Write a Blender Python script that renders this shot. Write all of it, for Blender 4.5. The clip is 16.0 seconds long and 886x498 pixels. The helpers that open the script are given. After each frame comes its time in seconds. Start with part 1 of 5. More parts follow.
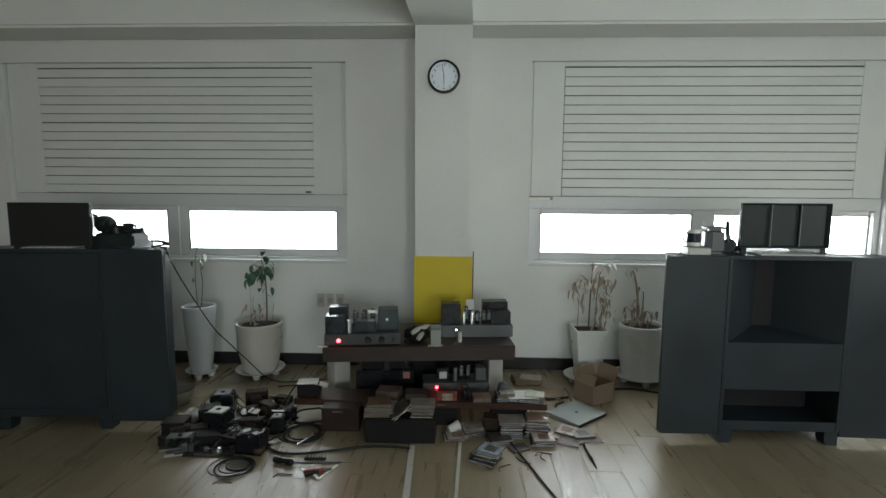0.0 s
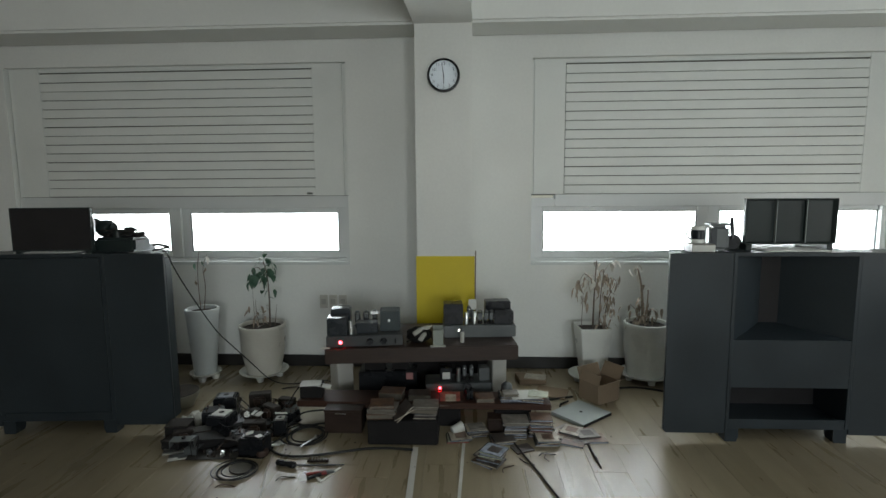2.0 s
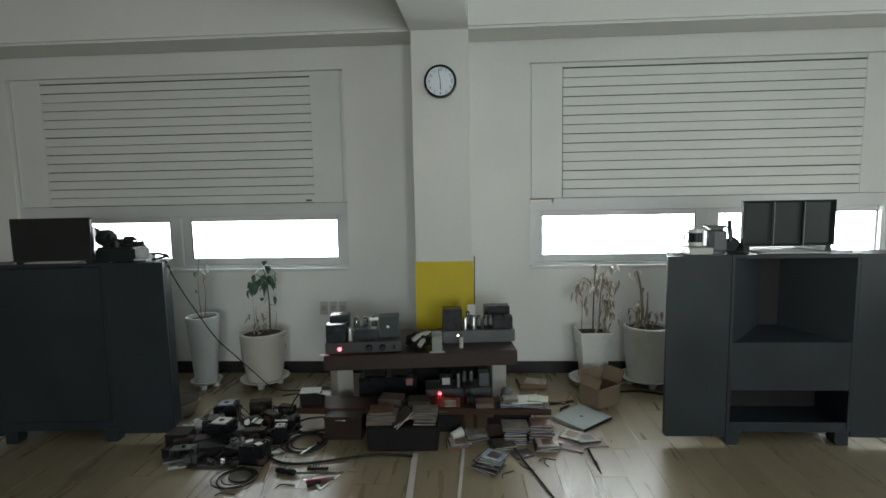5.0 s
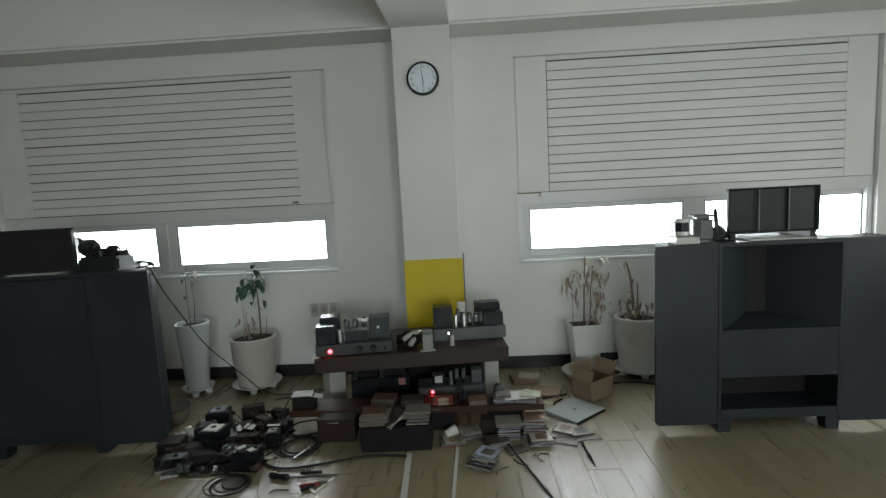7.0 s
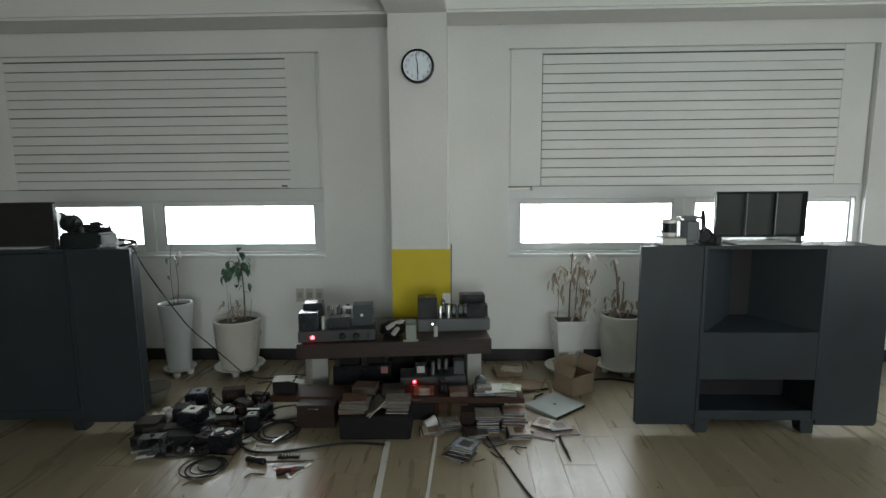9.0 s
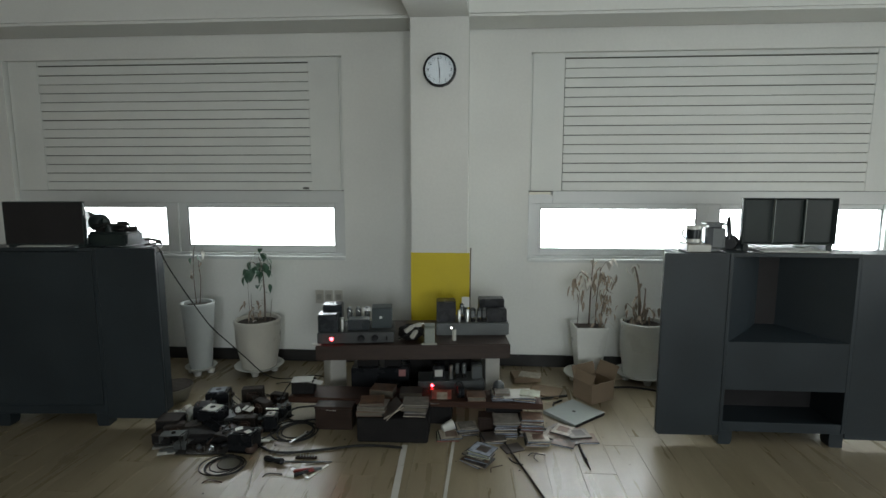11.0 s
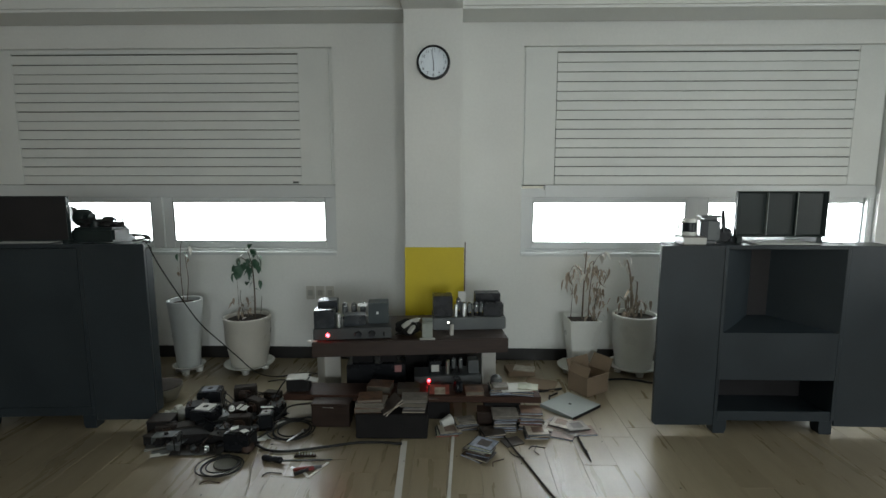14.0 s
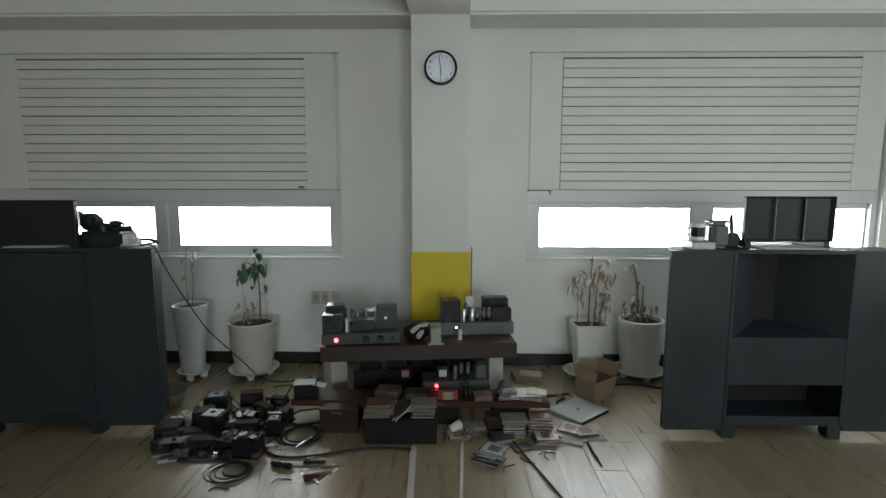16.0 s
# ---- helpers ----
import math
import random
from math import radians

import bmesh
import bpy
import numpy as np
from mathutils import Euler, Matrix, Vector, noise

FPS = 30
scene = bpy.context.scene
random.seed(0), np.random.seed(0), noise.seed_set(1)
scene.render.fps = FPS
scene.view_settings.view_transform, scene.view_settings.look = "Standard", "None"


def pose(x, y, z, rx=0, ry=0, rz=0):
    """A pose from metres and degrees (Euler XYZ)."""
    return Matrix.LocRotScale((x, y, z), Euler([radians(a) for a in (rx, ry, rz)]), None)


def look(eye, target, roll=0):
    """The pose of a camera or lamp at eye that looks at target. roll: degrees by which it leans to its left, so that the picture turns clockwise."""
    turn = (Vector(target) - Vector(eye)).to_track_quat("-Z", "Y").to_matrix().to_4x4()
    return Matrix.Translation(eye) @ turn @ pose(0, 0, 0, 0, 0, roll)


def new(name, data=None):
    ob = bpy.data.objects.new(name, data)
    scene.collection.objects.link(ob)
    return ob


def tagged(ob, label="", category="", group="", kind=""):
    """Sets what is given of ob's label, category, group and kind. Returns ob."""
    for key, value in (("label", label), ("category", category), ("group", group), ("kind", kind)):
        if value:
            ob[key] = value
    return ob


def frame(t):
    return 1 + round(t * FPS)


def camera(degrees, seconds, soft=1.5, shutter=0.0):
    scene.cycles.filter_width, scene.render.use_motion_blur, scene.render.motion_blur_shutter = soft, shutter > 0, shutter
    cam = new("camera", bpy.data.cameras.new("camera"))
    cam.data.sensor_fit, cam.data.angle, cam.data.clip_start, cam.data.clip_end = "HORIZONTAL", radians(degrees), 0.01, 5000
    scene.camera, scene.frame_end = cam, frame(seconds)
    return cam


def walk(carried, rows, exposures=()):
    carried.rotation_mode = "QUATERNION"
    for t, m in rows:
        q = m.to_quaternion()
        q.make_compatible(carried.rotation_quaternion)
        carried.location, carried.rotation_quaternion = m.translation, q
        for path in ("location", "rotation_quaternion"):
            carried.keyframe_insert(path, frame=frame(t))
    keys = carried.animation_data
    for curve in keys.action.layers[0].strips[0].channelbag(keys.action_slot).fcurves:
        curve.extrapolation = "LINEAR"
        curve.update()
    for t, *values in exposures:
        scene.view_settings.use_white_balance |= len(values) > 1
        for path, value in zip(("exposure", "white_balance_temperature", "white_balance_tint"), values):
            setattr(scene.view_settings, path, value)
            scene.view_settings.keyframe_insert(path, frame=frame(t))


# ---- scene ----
cam = camera(81.7, 16.0)
PATH = [
    (0, (0.171, 1.792, 1.568), (0.089, 3.778, 1.344), 0.4),
    (0.5, (0.184, 1.796, 1.578), (0.102, 3.782, 1.358), -0.0),
    (1, (0.193, 1.797, 1.581), (0.112, 3.783, 1.36), 0.1),
    (1.5, (0.202, 1.808, 1.58), (0.111, 3.793, 1.356), -0.0),
    (2, (0.201, 1.816, 1.576), (0.096, 3.8, 1.346), -0.4),
    (2.5, (0.206, 1.815, 1.58), (0.092, 3.799, 1.355), -0.7),
    (3, (0.216, 1.812, 1.584), (0.098, 3.797, 1.366), -0.8),
    (3.5, (0.218, 1.814, 1.582), (0.103, 3.799, 1.362), -0.7),
    (4, (0.226, 1.812, 1.58), (0.119, 3.798, 1.368), -0.6),
    (6.5, (0.26, 1.822, 1.6), (0.139, 3.805, 1.376), -2.4),
    (7, (0.278, 1.831, 1.596), (0.184, 3.815, 1.366), -3.0),
    (7.5, (0.286, 1.835, 1.599), (0.231, 3.819, 1.353), -2.3),
    (8, (0.302, 1.845, 1.603), (0.261, 3.825, 1.325), -1.9),
    (8.5, (0.314, 1.855, 1.598), (0.275, 3.833, 1.302), -1.7),
    (9, (0.316, 1.848, 1.603), (0.249, 3.828, 1.331), -0.5),
    (9.5, (0.317, 1.852, 1.609), (0.202, 3.833, 1.357), 0.2),
    (12, (0.268, 1.857, 1.585), (0.131, 3.835, 1.321), 0.0),
    (12.5, (0.244, 1.865, 1.584), (0.127, 3.842, 1.306), 0.3),
    (13, (0.221, 1.862, 1.583), (0.134, 3.841, 1.303), 0.3),
    (13.5, (0.199, 1.867, 1.581), (0.134, 3.848, 1.307), 0.1),
    (14, (0.177, 1.873, 1.584), (0.125, 3.854, 1.312), 0.0),
    (14.5, (0.16, 1.879, 1.577), (0.116, 3.86, 1.304), -0.0),
    (15, (0.139, 1.879, 1.574), (0.1, 3.86, 1.299), 0.1),
    (15.5, (0.118, 1.871, 1.576), (0.079, 3.854, 1.316), 0.1),
    (16, (0.097, 1.872, 1.579), (0.059, 3.856, 1.328), 0.1),
]
walk(cam, [(t, look(eye, target, roll)) for t, eye, target, roll in PATH])

# ---- world and light ----
world = bpy.data.worlds.new("sky")
scene.world = world
world.use_nodes = True
wn = world.node_tree
sky = wn.nodes.new("ShaderNodeTexSky")
sky.sky_type = "NISHITA"
sky.sun_disc = False
sky.sun_elevation = radians(40)
sky.sun_rotation = radians(150)
wn.links.new(sky.outputs[0], wn.nodes["Background"].inputs[0])
wn.nodes["Background"].inputs[1].default_value = 0.12


def window_light(name, x, y, z, w, h, face, power, colour=(0.90, 0.98, 1.0)):
    """Daylight standing in a window opening; face: the way it shines."""
    d = bpy.data.lights.new(name, "AREA")
    d.shape, d.size, d.size_y, d.energy, d.color = "RECTANGLE", w, h, power, colour
    ob = new(name, d)
    ob.matrix_world = look((x, y, z), (x + face[0], y + face[1], z + face[2]))
    return ob


SIDE_R = 36.0
for x0, x1, power in ((-3.72, -2.505, 8.0), (-2.312, -0.97, 14.0), (0.836, 2.138, 23.0), (2.334, 3.64, 23.0)):
    window_light("window_daylight", (x0 + x1) / 2, 6.42, 1.21, x1 - x0 + 0.1, 0.42, (0, -1, 0), power)
window_light("side_daylight", 5.05, 2.6, 1.55, 3.0, 1.1, (-1, 0, 0), SIDE_R)
BACKS = ((2.9, 1.5, 88.0), (0.7, 1.0, 86.0), (-3.2, 1.2, 5.0))
for x, w, power in BACKS:
    window_light("back_daylight", x, -3.95, 1.75, w, 1.6, (0, 1, 0), power)


# ---- materials ----
def material(name, base, rough=0.6, metal=0.0, vary=0.15, scale=6.0, fine=80.0, bump=0.08, second=None, stretch=(1, 1, 1), spread=0.0, coat=0.0, spec=0.5):
    """Principled surface with broad stains and fine grain at real size."""
    m = bpy.data.materials.new(name)
    m.use_nodes = True
    n, l = m.node_tree.nodes, m.node_tree.links
    b = n["Principled BSDF"]
    b.inputs["Metallic"].default_value = metal
    b.inputs["Coat Weight"].default_value = coat
    b.inputs["Specular IOR Level"].default_value = spec
    tc = n.new("ShaderNodeTexCoord")
    mp = n.new("ShaderNodeMapping")
    mp.inputs["Scale"].default_value = stretch
    info = n.new("ShaderNodeObjectInfo")
    shift = n.new("ShaderNodeVectorMath")
    shift.operation = "MULTIPLY_ADD"
    shift.inputs[1].default_value = (17.0, 11.0, 5.0)
    l.new(info.outputs["Random"], shift.inputs[0])
    l.new(tc.outputs["Object"], shift.inputs[2])
    l.new(shift.outputs[0], mp.inputs[0])
    big, small = n.new("ShaderNodeTexNoise"), n.new("ShaderNodeTexNoise")
    big.inputs["Scale"].default_value, big.inputs["Detail"].default_value = scale, 5
    small.inputs["Scale"].default_value, small.inputs["Detail"].default_value = fine, 3
    l.new(mp.outputs[0], big.inputs["Vector"])
    l.new(mp.outputs[0], small.inputs["Vector"])
    add = n.new("ShaderNodeMath")
    add.operation = "MULTIPLY_ADD"
    add.inputs[1].default_value = 0.35
    l.new(small.outputs[0], add.inputs[0])
    l.new(big.outputs[0], add.inputs[2])
    src = add.outputs[0]
    if spread:
        more = n.new("ShaderNodeMath")
        more.operation = "MULTIPLY_ADD"
        more.inputs[1].default_value = spread
        l.new(info.outputs["Random"], more.inputs[0])
        l.new(src, more.inputs[2])
        src = more.outputs[0]
    ramp = n.new("ShaderNodeValToRGB")
    lo = [c * (1 - vary) for c in base] if second is None else second
    hi = [min(1, c * (1 + vary * 0.7)) for c in base]
    ramp.color_ramp.elements[0].position, ramp.color_ramp.elements[0].color = 0.35, (*lo, 1)
    ramp.color_ramp.elements[1].position, ramp.color_ramp.elements[1].color = 0.95 + spread, (*hi, 1)
    l.new(src, ramp.inputs[0])
    l.new(ramp.outputs[0], b.inputs["Base Color"])
    rr = n.new("ShaderNodeMapRange")
    rr.inputs["To Min"].default_value, rr.inputs["To Max"].default_value = max(0.03, rough - 0.12), min(1, rough + 0.12)
    l.new(big.outputs[0], rr.inputs[0])
    l.new(rr.outputs[0], b.inputs["Roughness"])
    if bump:
        bp = n.new("ShaderNodeBump")
        bp.inputs["Strength"].default_value, bp.inputs["Distance"].default_value = bump, 0.01
        l.new(add.outputs[0], bp.inputs["Height"])
        l.new(bp.outputs[0], b.inputs["Normal"])
    return m


def glow(name, colour, strength):
    m = bpy.data.materials.new(name)
    m.use_nodes = True
    b = m.node_tree.nodes["Principled BSDF"]
    b.inputs["Base Color"].default_value = (*colour, 1)
    b.inputs["Emission Color"].default_value = (*colour, 1)
    b.inputs["Emission Strength"].default_value = strength
    return m


def clear(name, tint=(1, 1, 1), rough=0.02):
    m = bpy.data.materials.new(name)
    m.use_nodes = True
    b = m.node_tree.nodes["Principled BSDF"]
    b.inputs["Base Color"].default_value = (*tint, 1)
    b.inputs["Roughness"].default_value = rough
    b.inputs["Transmission Weight"].default_value = 1.0
    b.inputs["IOR"].default_value = 1.45
    return m


# dark colour for the walls out of view, chosen to lower the bounce light
DIM = material("dim_unseen_wall", (0.22, 0.19, 0.16), 0.7, vary=0.2, scale=2)
SEAL = material("grey_gasket", (0.16, 0.17, 0.17), 0.6)
PLASTER = material("painted_plaster", (0.75, 0.76, 0.73), 0.7, vary=0.10, scale=1.0, fine=45, bump=0.05)
CEIL = material("ceiling_paint", (0.76, 0.77, 0.74), 0.75, vary=0.06, scale=1.1, fine=40, bump=0.05)
SHUT = material("shutter_paint", (0.72, 0.74, 0.71), 0.5, vary=0.07, scale=2.5, fine=60, bump=0.03)
# dark colour for the shade between shutter slats, also used on the latch
DARK_GAP = material("gap_shade_and_latch", (0.12, 0.12, 0.11), 0.8)
PVC = material("white_pvc", (0.62, 0.64, 0.63), 0.35, vary=0.05, scale=4, bump=0.02)
GLASS = clear("window_glass")
BASEB = material("black_baseboard", (0.018, 0.017, 0.016), 0.5, vary=0.3)
PLANK = material("laminate_plank", (0.245, 0.204, 0.135), 0.30, vary=0.20, scale=3, fine=40, bump=0.02, second=(0.185, 0.149, 0.094), stretch=(5, 0.5, 1), spread=0.12)
GROUT = material("plank_joint", (0.2, 0.17, 0.12), 0.8)
SPK = material("speaker_paint", (0.0195, 0.0265, 0.031), 0.42, spec=0.42, vary=0.25, scale=3, fine=70, bump=0.05)
SPKIN = material("speaker_inside", (0.019, 0.0175, 0.018), 0.7, spec=0.25, vary=0.3)
HORN = material("horn_paint", (0.013, 0.021, 0.0205), 0.4, spec=0.4, vary=0.25, scale=5)
VANE = material("pale_vane_edge", (0.26, 0.29, 0.28), 0.5, vary=0.1)
CERAM = material("white_glazed_ceramic", (0.72, 0.73, 0.69), 0.3, vary=0.08, scale=4, fine=50, bump=0.02)
# left pots: grey and beige tints, darkened for the shade below the sill
CERAM_GREY_SHADED = material("shaded_grey_white_ceramic", (0.50, 0.53, 0.52), 0.3, vary=0.1, scale=4, fine=50, bump=0.02)
CERAM_BEIGE_SHADED = material("shaded_beige_white_ceramic", (0.54, 0.52, 0.46), 0.3, vary=0.1, scale=4, fine=50, bump=0.02)
SOIL = material("potting_soil", (0.035, 0.027, 0.020), 0.95, vary=0.5, scale=25, fine=120, bump=0.6)
LEAF = material("green_leaf", (0.042, 0.10, 0.06), 0.5, vary=0.35, scale=12)
DRY = material("dried_leaf", (0.33, 0.27, 0.21), 0.8, vary=0.4, scale=14)
STALK = material("pale_dead_stalk", (0.30, 0.25, 0.20), 0.8, vary=0.4, scale=16)
STEM = material("dry_stem", (0.13, 0.10, 0.075), 0.8, vary=0.35, scale=20)
WALNUT = material("dark_wood", (0.033, 0.020, 0.015), 0.45, spec=0.3, vary=0.35, scale=6, fine=90, stretch=(1, 8, 8))
REDWOOD = material("reddish_board", (0.046, 0.021, 0.013), 0.5, spec=0.25, vary=0.35, scale=6, fine=90, stretch=(1, 8, 8))
YELLOW = material("yellow_board", (0.66, 0.52, 0.012), 0.55, vary=0.08, scale=3)
CARD = material("cardboard", (0.225, 0.165, 0.11), 0.85, vary=0.15, scale=8, fine=140)
BLACK = material("black_enamel", (0.012, 0.013, 0.015), 0.28, spec=0.22, vary=0.3, scale=9)
BLACKM = material("matte_black", (0.013, 0.012, 0.012), 0.75, spec=0.2, vary=0.4, scale=9)
GLOSS = material("glossy_black_plate", (0.02, 0.02, 0.022), 0.14, vary=0.2, bump=0.0)
RUBBER = material("black_rubber", (0.013, 0.013, 0.012), 0.6, spec=0.3, vary=0.3)
GREYM = material("grey_hammered_metal", (0.088, 0.096, 0.096), 0.42, 0.2, vary=0.2, scale=8)
SILVER = material("aluminium", (0.62, 0.63, 0.62), 0.3, 1.0, vary=0.15, scale=10)
WHITEP = material("white_paper", (0.55, 0.55, 0.51), 0.8, vary=0.08, scale=10)
WHITEB = material("white_block", (0.43, 0.42, 0.38), 0.75, vary=0.12, scale=5)
BROWN = material("rusty_iron", (0.026, 0.020, 0.016), 0.7, 0.2, spec=0.3, vary=0.5, scale=14)
COPPER = material("copper_winding", (0.06, 0.036, 0.026), 0.55, 0.3, vary=0.4, scale=18)
TUBE = clear("tube_glass", (0.85, 0.85, 0.85), 0.03)
REDLED = glow("red_pilot_lamp", (1.0, 0.012, 0.018), 58.0)
AGED = material("aged_page_edges", (0.13, 0.115, 0.09), 0.85, vary=0.2, scale=30)
STRING = material("pale_string", (0.42, 0.39, 0.31), 0.8, vary=0.2, scale=30)
WHITELED = glow("white_pilot_lamp", (1.0, 0.95, 0.9), 5.0)


# ---- building helpers ----
def box(bm, x0, x1, y0, y1, z0, z1, bevel=0.0, seg=1, m=None):
    r = bmesh.ops.create_cube(bm, size=1.0)
    vs = r["verts"]
    bmesh.ops.scale(bm, vec=(x1 - x0, y1 - y0, z1 - z0), verts=vs)
    bmesh.ops.translate(bm, vec=((x0 + x1) / 2, (y0 + y1) / 2, (z0 + z1) / 2), verts=vs)
    if m is not None:
        bmesh.ops.transform(bm, matrix=m, verts=vs)
    if bevel:
        es = list({e for v in vs for e in v.link_edges})
        bmesh.ops.bevel(bm, geom=es, offset=bevel, segments=seg, affect="EDGES", clamp_overlap=True)
    return bm


def boxed(*a, **k):
    return box(bmesh.new(), *a, **k)


def prism(bm, pts, y0, y1):
    """A plate of the outline pts (x, z), from y0 to y1."""
    a = [bm.verts.new((x, y0, z)) for x, z in pts]
    b = [bm.verts.new((x, y1, z)) for x, z in pts]
    bm.faces.new(a)
    bm.faces.new(b[::-1])
    for i in range(len(pts)):
        j = (i + 1) % len(pts)
        bm.faces.new((a[j], a[i], b[i], b[j]))
    bmesh.ops.recalc_face_normals(bm, faces=bm.faces)
    return bm


def lathe(bm, prof, seg=32, cx=0.0, cy=0.0, close=True, square=False):
    """A turned form from (radius, height) pairs; square: four sides."""
    seg = 4 if square else seg
    off = math.pi / 4 if square else 0
    rings = []
    for r, z in prof:
        k = r * (math.sqrt(2) if square else 1)
        rings.append([bm.verts.new((cx + k * math.cos(off + 2 * math.pi * i / seg), cy + k * math.sin(off + 2 * math.pi * i / seg), z)) for i in range(seg)])
    for a, b in zip(rings, rings[1:]):
        for i in range(seg):
            j = (i + 1) % seg
            bm.faces.new((a[i], a[j], b[j], b[i]))
    if close:
        bm.faces.new(rings[0][::-1])
        bm.faces.new(rings[-1])
    bmesh.ops.recalc_face_normals(bm, faces=bm.faces)
    return bm


def tube(bm, pts, r, seg=6, taper=None):
    """A round rod along points, smoothed."""
    pts = [Vector(p) for p in pts]
    if len(pts) > 2:
        fine = []
        for i in range(len(pts) - 1):
            p0, p1, p2, p3 = pts[max(0, i - 1)], pts[i], pts[i + 1], pts[min(len(pts) - 1, i + 2)]
            for k in range(4):
                t = k / 4
                fine.append(0.5 * ((2 * p1) + (p2 - p0) * t + (2 * p0 - 5 * p1 + 4 * p2 - p3) * t * t + (3 * p1 - p0 - 3 * p2 + p3) * t ** 3))
        pts = fine + [pts[-1]]
    rings = []
    for i, p in enumerate(pts):
        d = (pts[min(i + 1, len(pts) - 1)] - pts[max(i - 1, 0)]).normalized()
        u = d.orthogonal().normalized() if not rings else (u - d * u.dot(d)).normalized()
        v = d.cross(u)
        rr = r if taper is None else r + (taper - r) * i / (len(pts) - 1)
        rings.append([bm.verts.new(p + rr * (math.cos(2 * math.pi * k / seg) * u + math.sin(2 * math.pi * k / seg) * v)) for k in range(seg)])
    for a, b in zip(rings, rings[1:]):
        for i in range(seg):
            j = (i + 1) % seg
            bm.faces.new((a[i], a[j], b[j], b[i]))
    bm.faces.new(rings[0][::-1])
    bm.faces.new(rings[-1])
    bmesh.ops.recalc_face_normals(bm, faces=bm.faces)
    return bm


def mesh_of(name, bm, mat):
    me = bpy.data.meshes.new(name)
    bm.to_mesh(me)
    bm.free()
    me.materials.append(mat)
    for p in me.polygons:
        p.use_smooth = True
    me.set_sharp_from_angle(angle=radians(35))
    return me


def part(name, bm, mat, parent=None, label="", m=None):
    """Link a bmesh as one mesh, under its thing where one is given."""
    ob = new(name, mesh_of(name, bm, mat))
    if parent is not None:
        ob.parent = parent
    if m is not None:
        ob.matrix_basis = m
    return tagged(ob, label)


def thing(name, m, label, category, group="", kind=""):
    e = new(name)
    e.empty_display_size = 0.05
    e.matrix_basis = m
    return tagged(e, label, category, group, kind)


def solid(name, bm, mat, m, label, category, group="", kind=""):
    """A thing that is a single mesh."""
    return tagged(part(name, bm, mat, None, "", m), label, category, group, kind)


def setting(name, bm, mat, label, category):
    return tagged(part(name, bm, mat), label, category, kind="structure")


# ---- large structure ----
WALL, DEEP, COL, TOP, UNDER = 6.24, 6.46, 5.865, 3.32, 2.835
XL, XR, YB = -5.0, 5.0, -3.9
RECESS = ((-3.88, -0.855), (0.725, 3.69))
RZ0, RZ1 = 0.925, 2.655


def pierced_wall(name, a0, a1, holes, axis, p0, p1, label, mat=None):
    """A wall along x or y from a0 to a1, between p0 and p1, with openings (a, a, z, z)."""
    bm = bmesh.new()
    cuts = sorted(holes)
    at = a0

    def slab(u0, u1, z0, z1):
        if u1 - u0 > 1e-4 and z1 - z0 > 1e-4:
            box(bm, u0, u1, p0, p1, z0, z1) if axis == "x" else box(bm, p0, p1, u0, u1, z0, z1)
    for u0, u1, z0, z1 in cuts:
        slab(at, u0, 0, TOP)
        slab(u0, u1, 0, z0)
        slab(u0, u1, z1, TOP)
        at = u1
    slab(at, a1, 0, TOP)
    bmesh.ops.remove_doubles(bm, verts=bm.verts, dist=1e-5)
    return setting(name, bm, mat or PLASTER, label, "wall")


pierced_wall("wall_north", XL - 0.2, XR + 0.2, [(a, b, RZ0, RZ1) for a, b in RECESS], "x", WALL, DEEP, "off-white painted wall with two window recesses")
# closing walls out of view, kept dark so the room's ambient light drops
pierced_wall("wall_east", YB, WALL, [(1.0, 4.2, 1.0, 2.1)], "y", XR, XR + 0.2, "unseen side wall with a window opening, coloured dark to cut bounced light", DIM)
pierced_wall("wall_west", YB, WALL, [], "y", XL - 0.2, XL, "unseen side wall, coloured dark to cut bounced light", DIM)
pierced_wall("wall_south", XL - 0.2, XR + 0.2, [(x - w / 2, x + w / 2, 0.95, 2.55) for x, w, _ in BACKS], "x", YB - 0.2, YB, "unseen back wall with three window openings, coloured dark to cut bounced light", DIM)

setting("ceiling", boxed(XL - 0.2, XR + 0.2, YB - 0.2, DEEP, TOP, TOP + 0.15), CEIL, "off-white painted ceiling", "ceiling")
setting("beam_along_wall", boxed(XL, XR, COL + 0.004, WALL, UNDER, TOP, 0.02, 4), CEIL, "off-white plastered beam along the window wall", "beam")
bm = bmesh.new()
prism(bm, [(-0.222, 0.0), (0.22, 0.0), (0.22, UNDER), (-0.222, UNDER)], COL, WALL)
setting("column", bm, PLASTER, "off-white plastered column between the windows", "column")
bm = bmesh.new()
for z in (UNDER - 0.004, TOP):
    for x, y in ((-0.225, COL + 0.03), (0.222, COL + 0.03), (-0.10, YB), (-0.47, YB)):
        bm.verts.new((x, y, z))
bm.verts.ensure_lookup_table()
v = bm.verts
for f in ((0, 1, 2, 3), (4, 5, 6, 7), (0, 1, 5, 4), (1, 2, 6, 5), (2, 3, 7, 6), (3, 0, 4, 7)):
    bm.faces.new([v[i] for i in f])
bmesh.ops.recalc_face_normals(bm, faces=bm.faces)
setting("beam_across_room", bm, CEIL, "off-white plastered beam running across the room", "beam")

for a, b in ((XL, -0.222), (0.22, XR)):
    setting("baseboard", boxed(a, b, WALL - 0.014, WALL, 0.0, 0.105, 0.003), BASEB, "black baseboard along the wall", "baseboard")
setting("baseboard", boxed(-0.222, 0.22, COL - 0.014, COL, 0.0, 0.105, 0.003), BASEB, "black baseboard round the column", "baseboard")
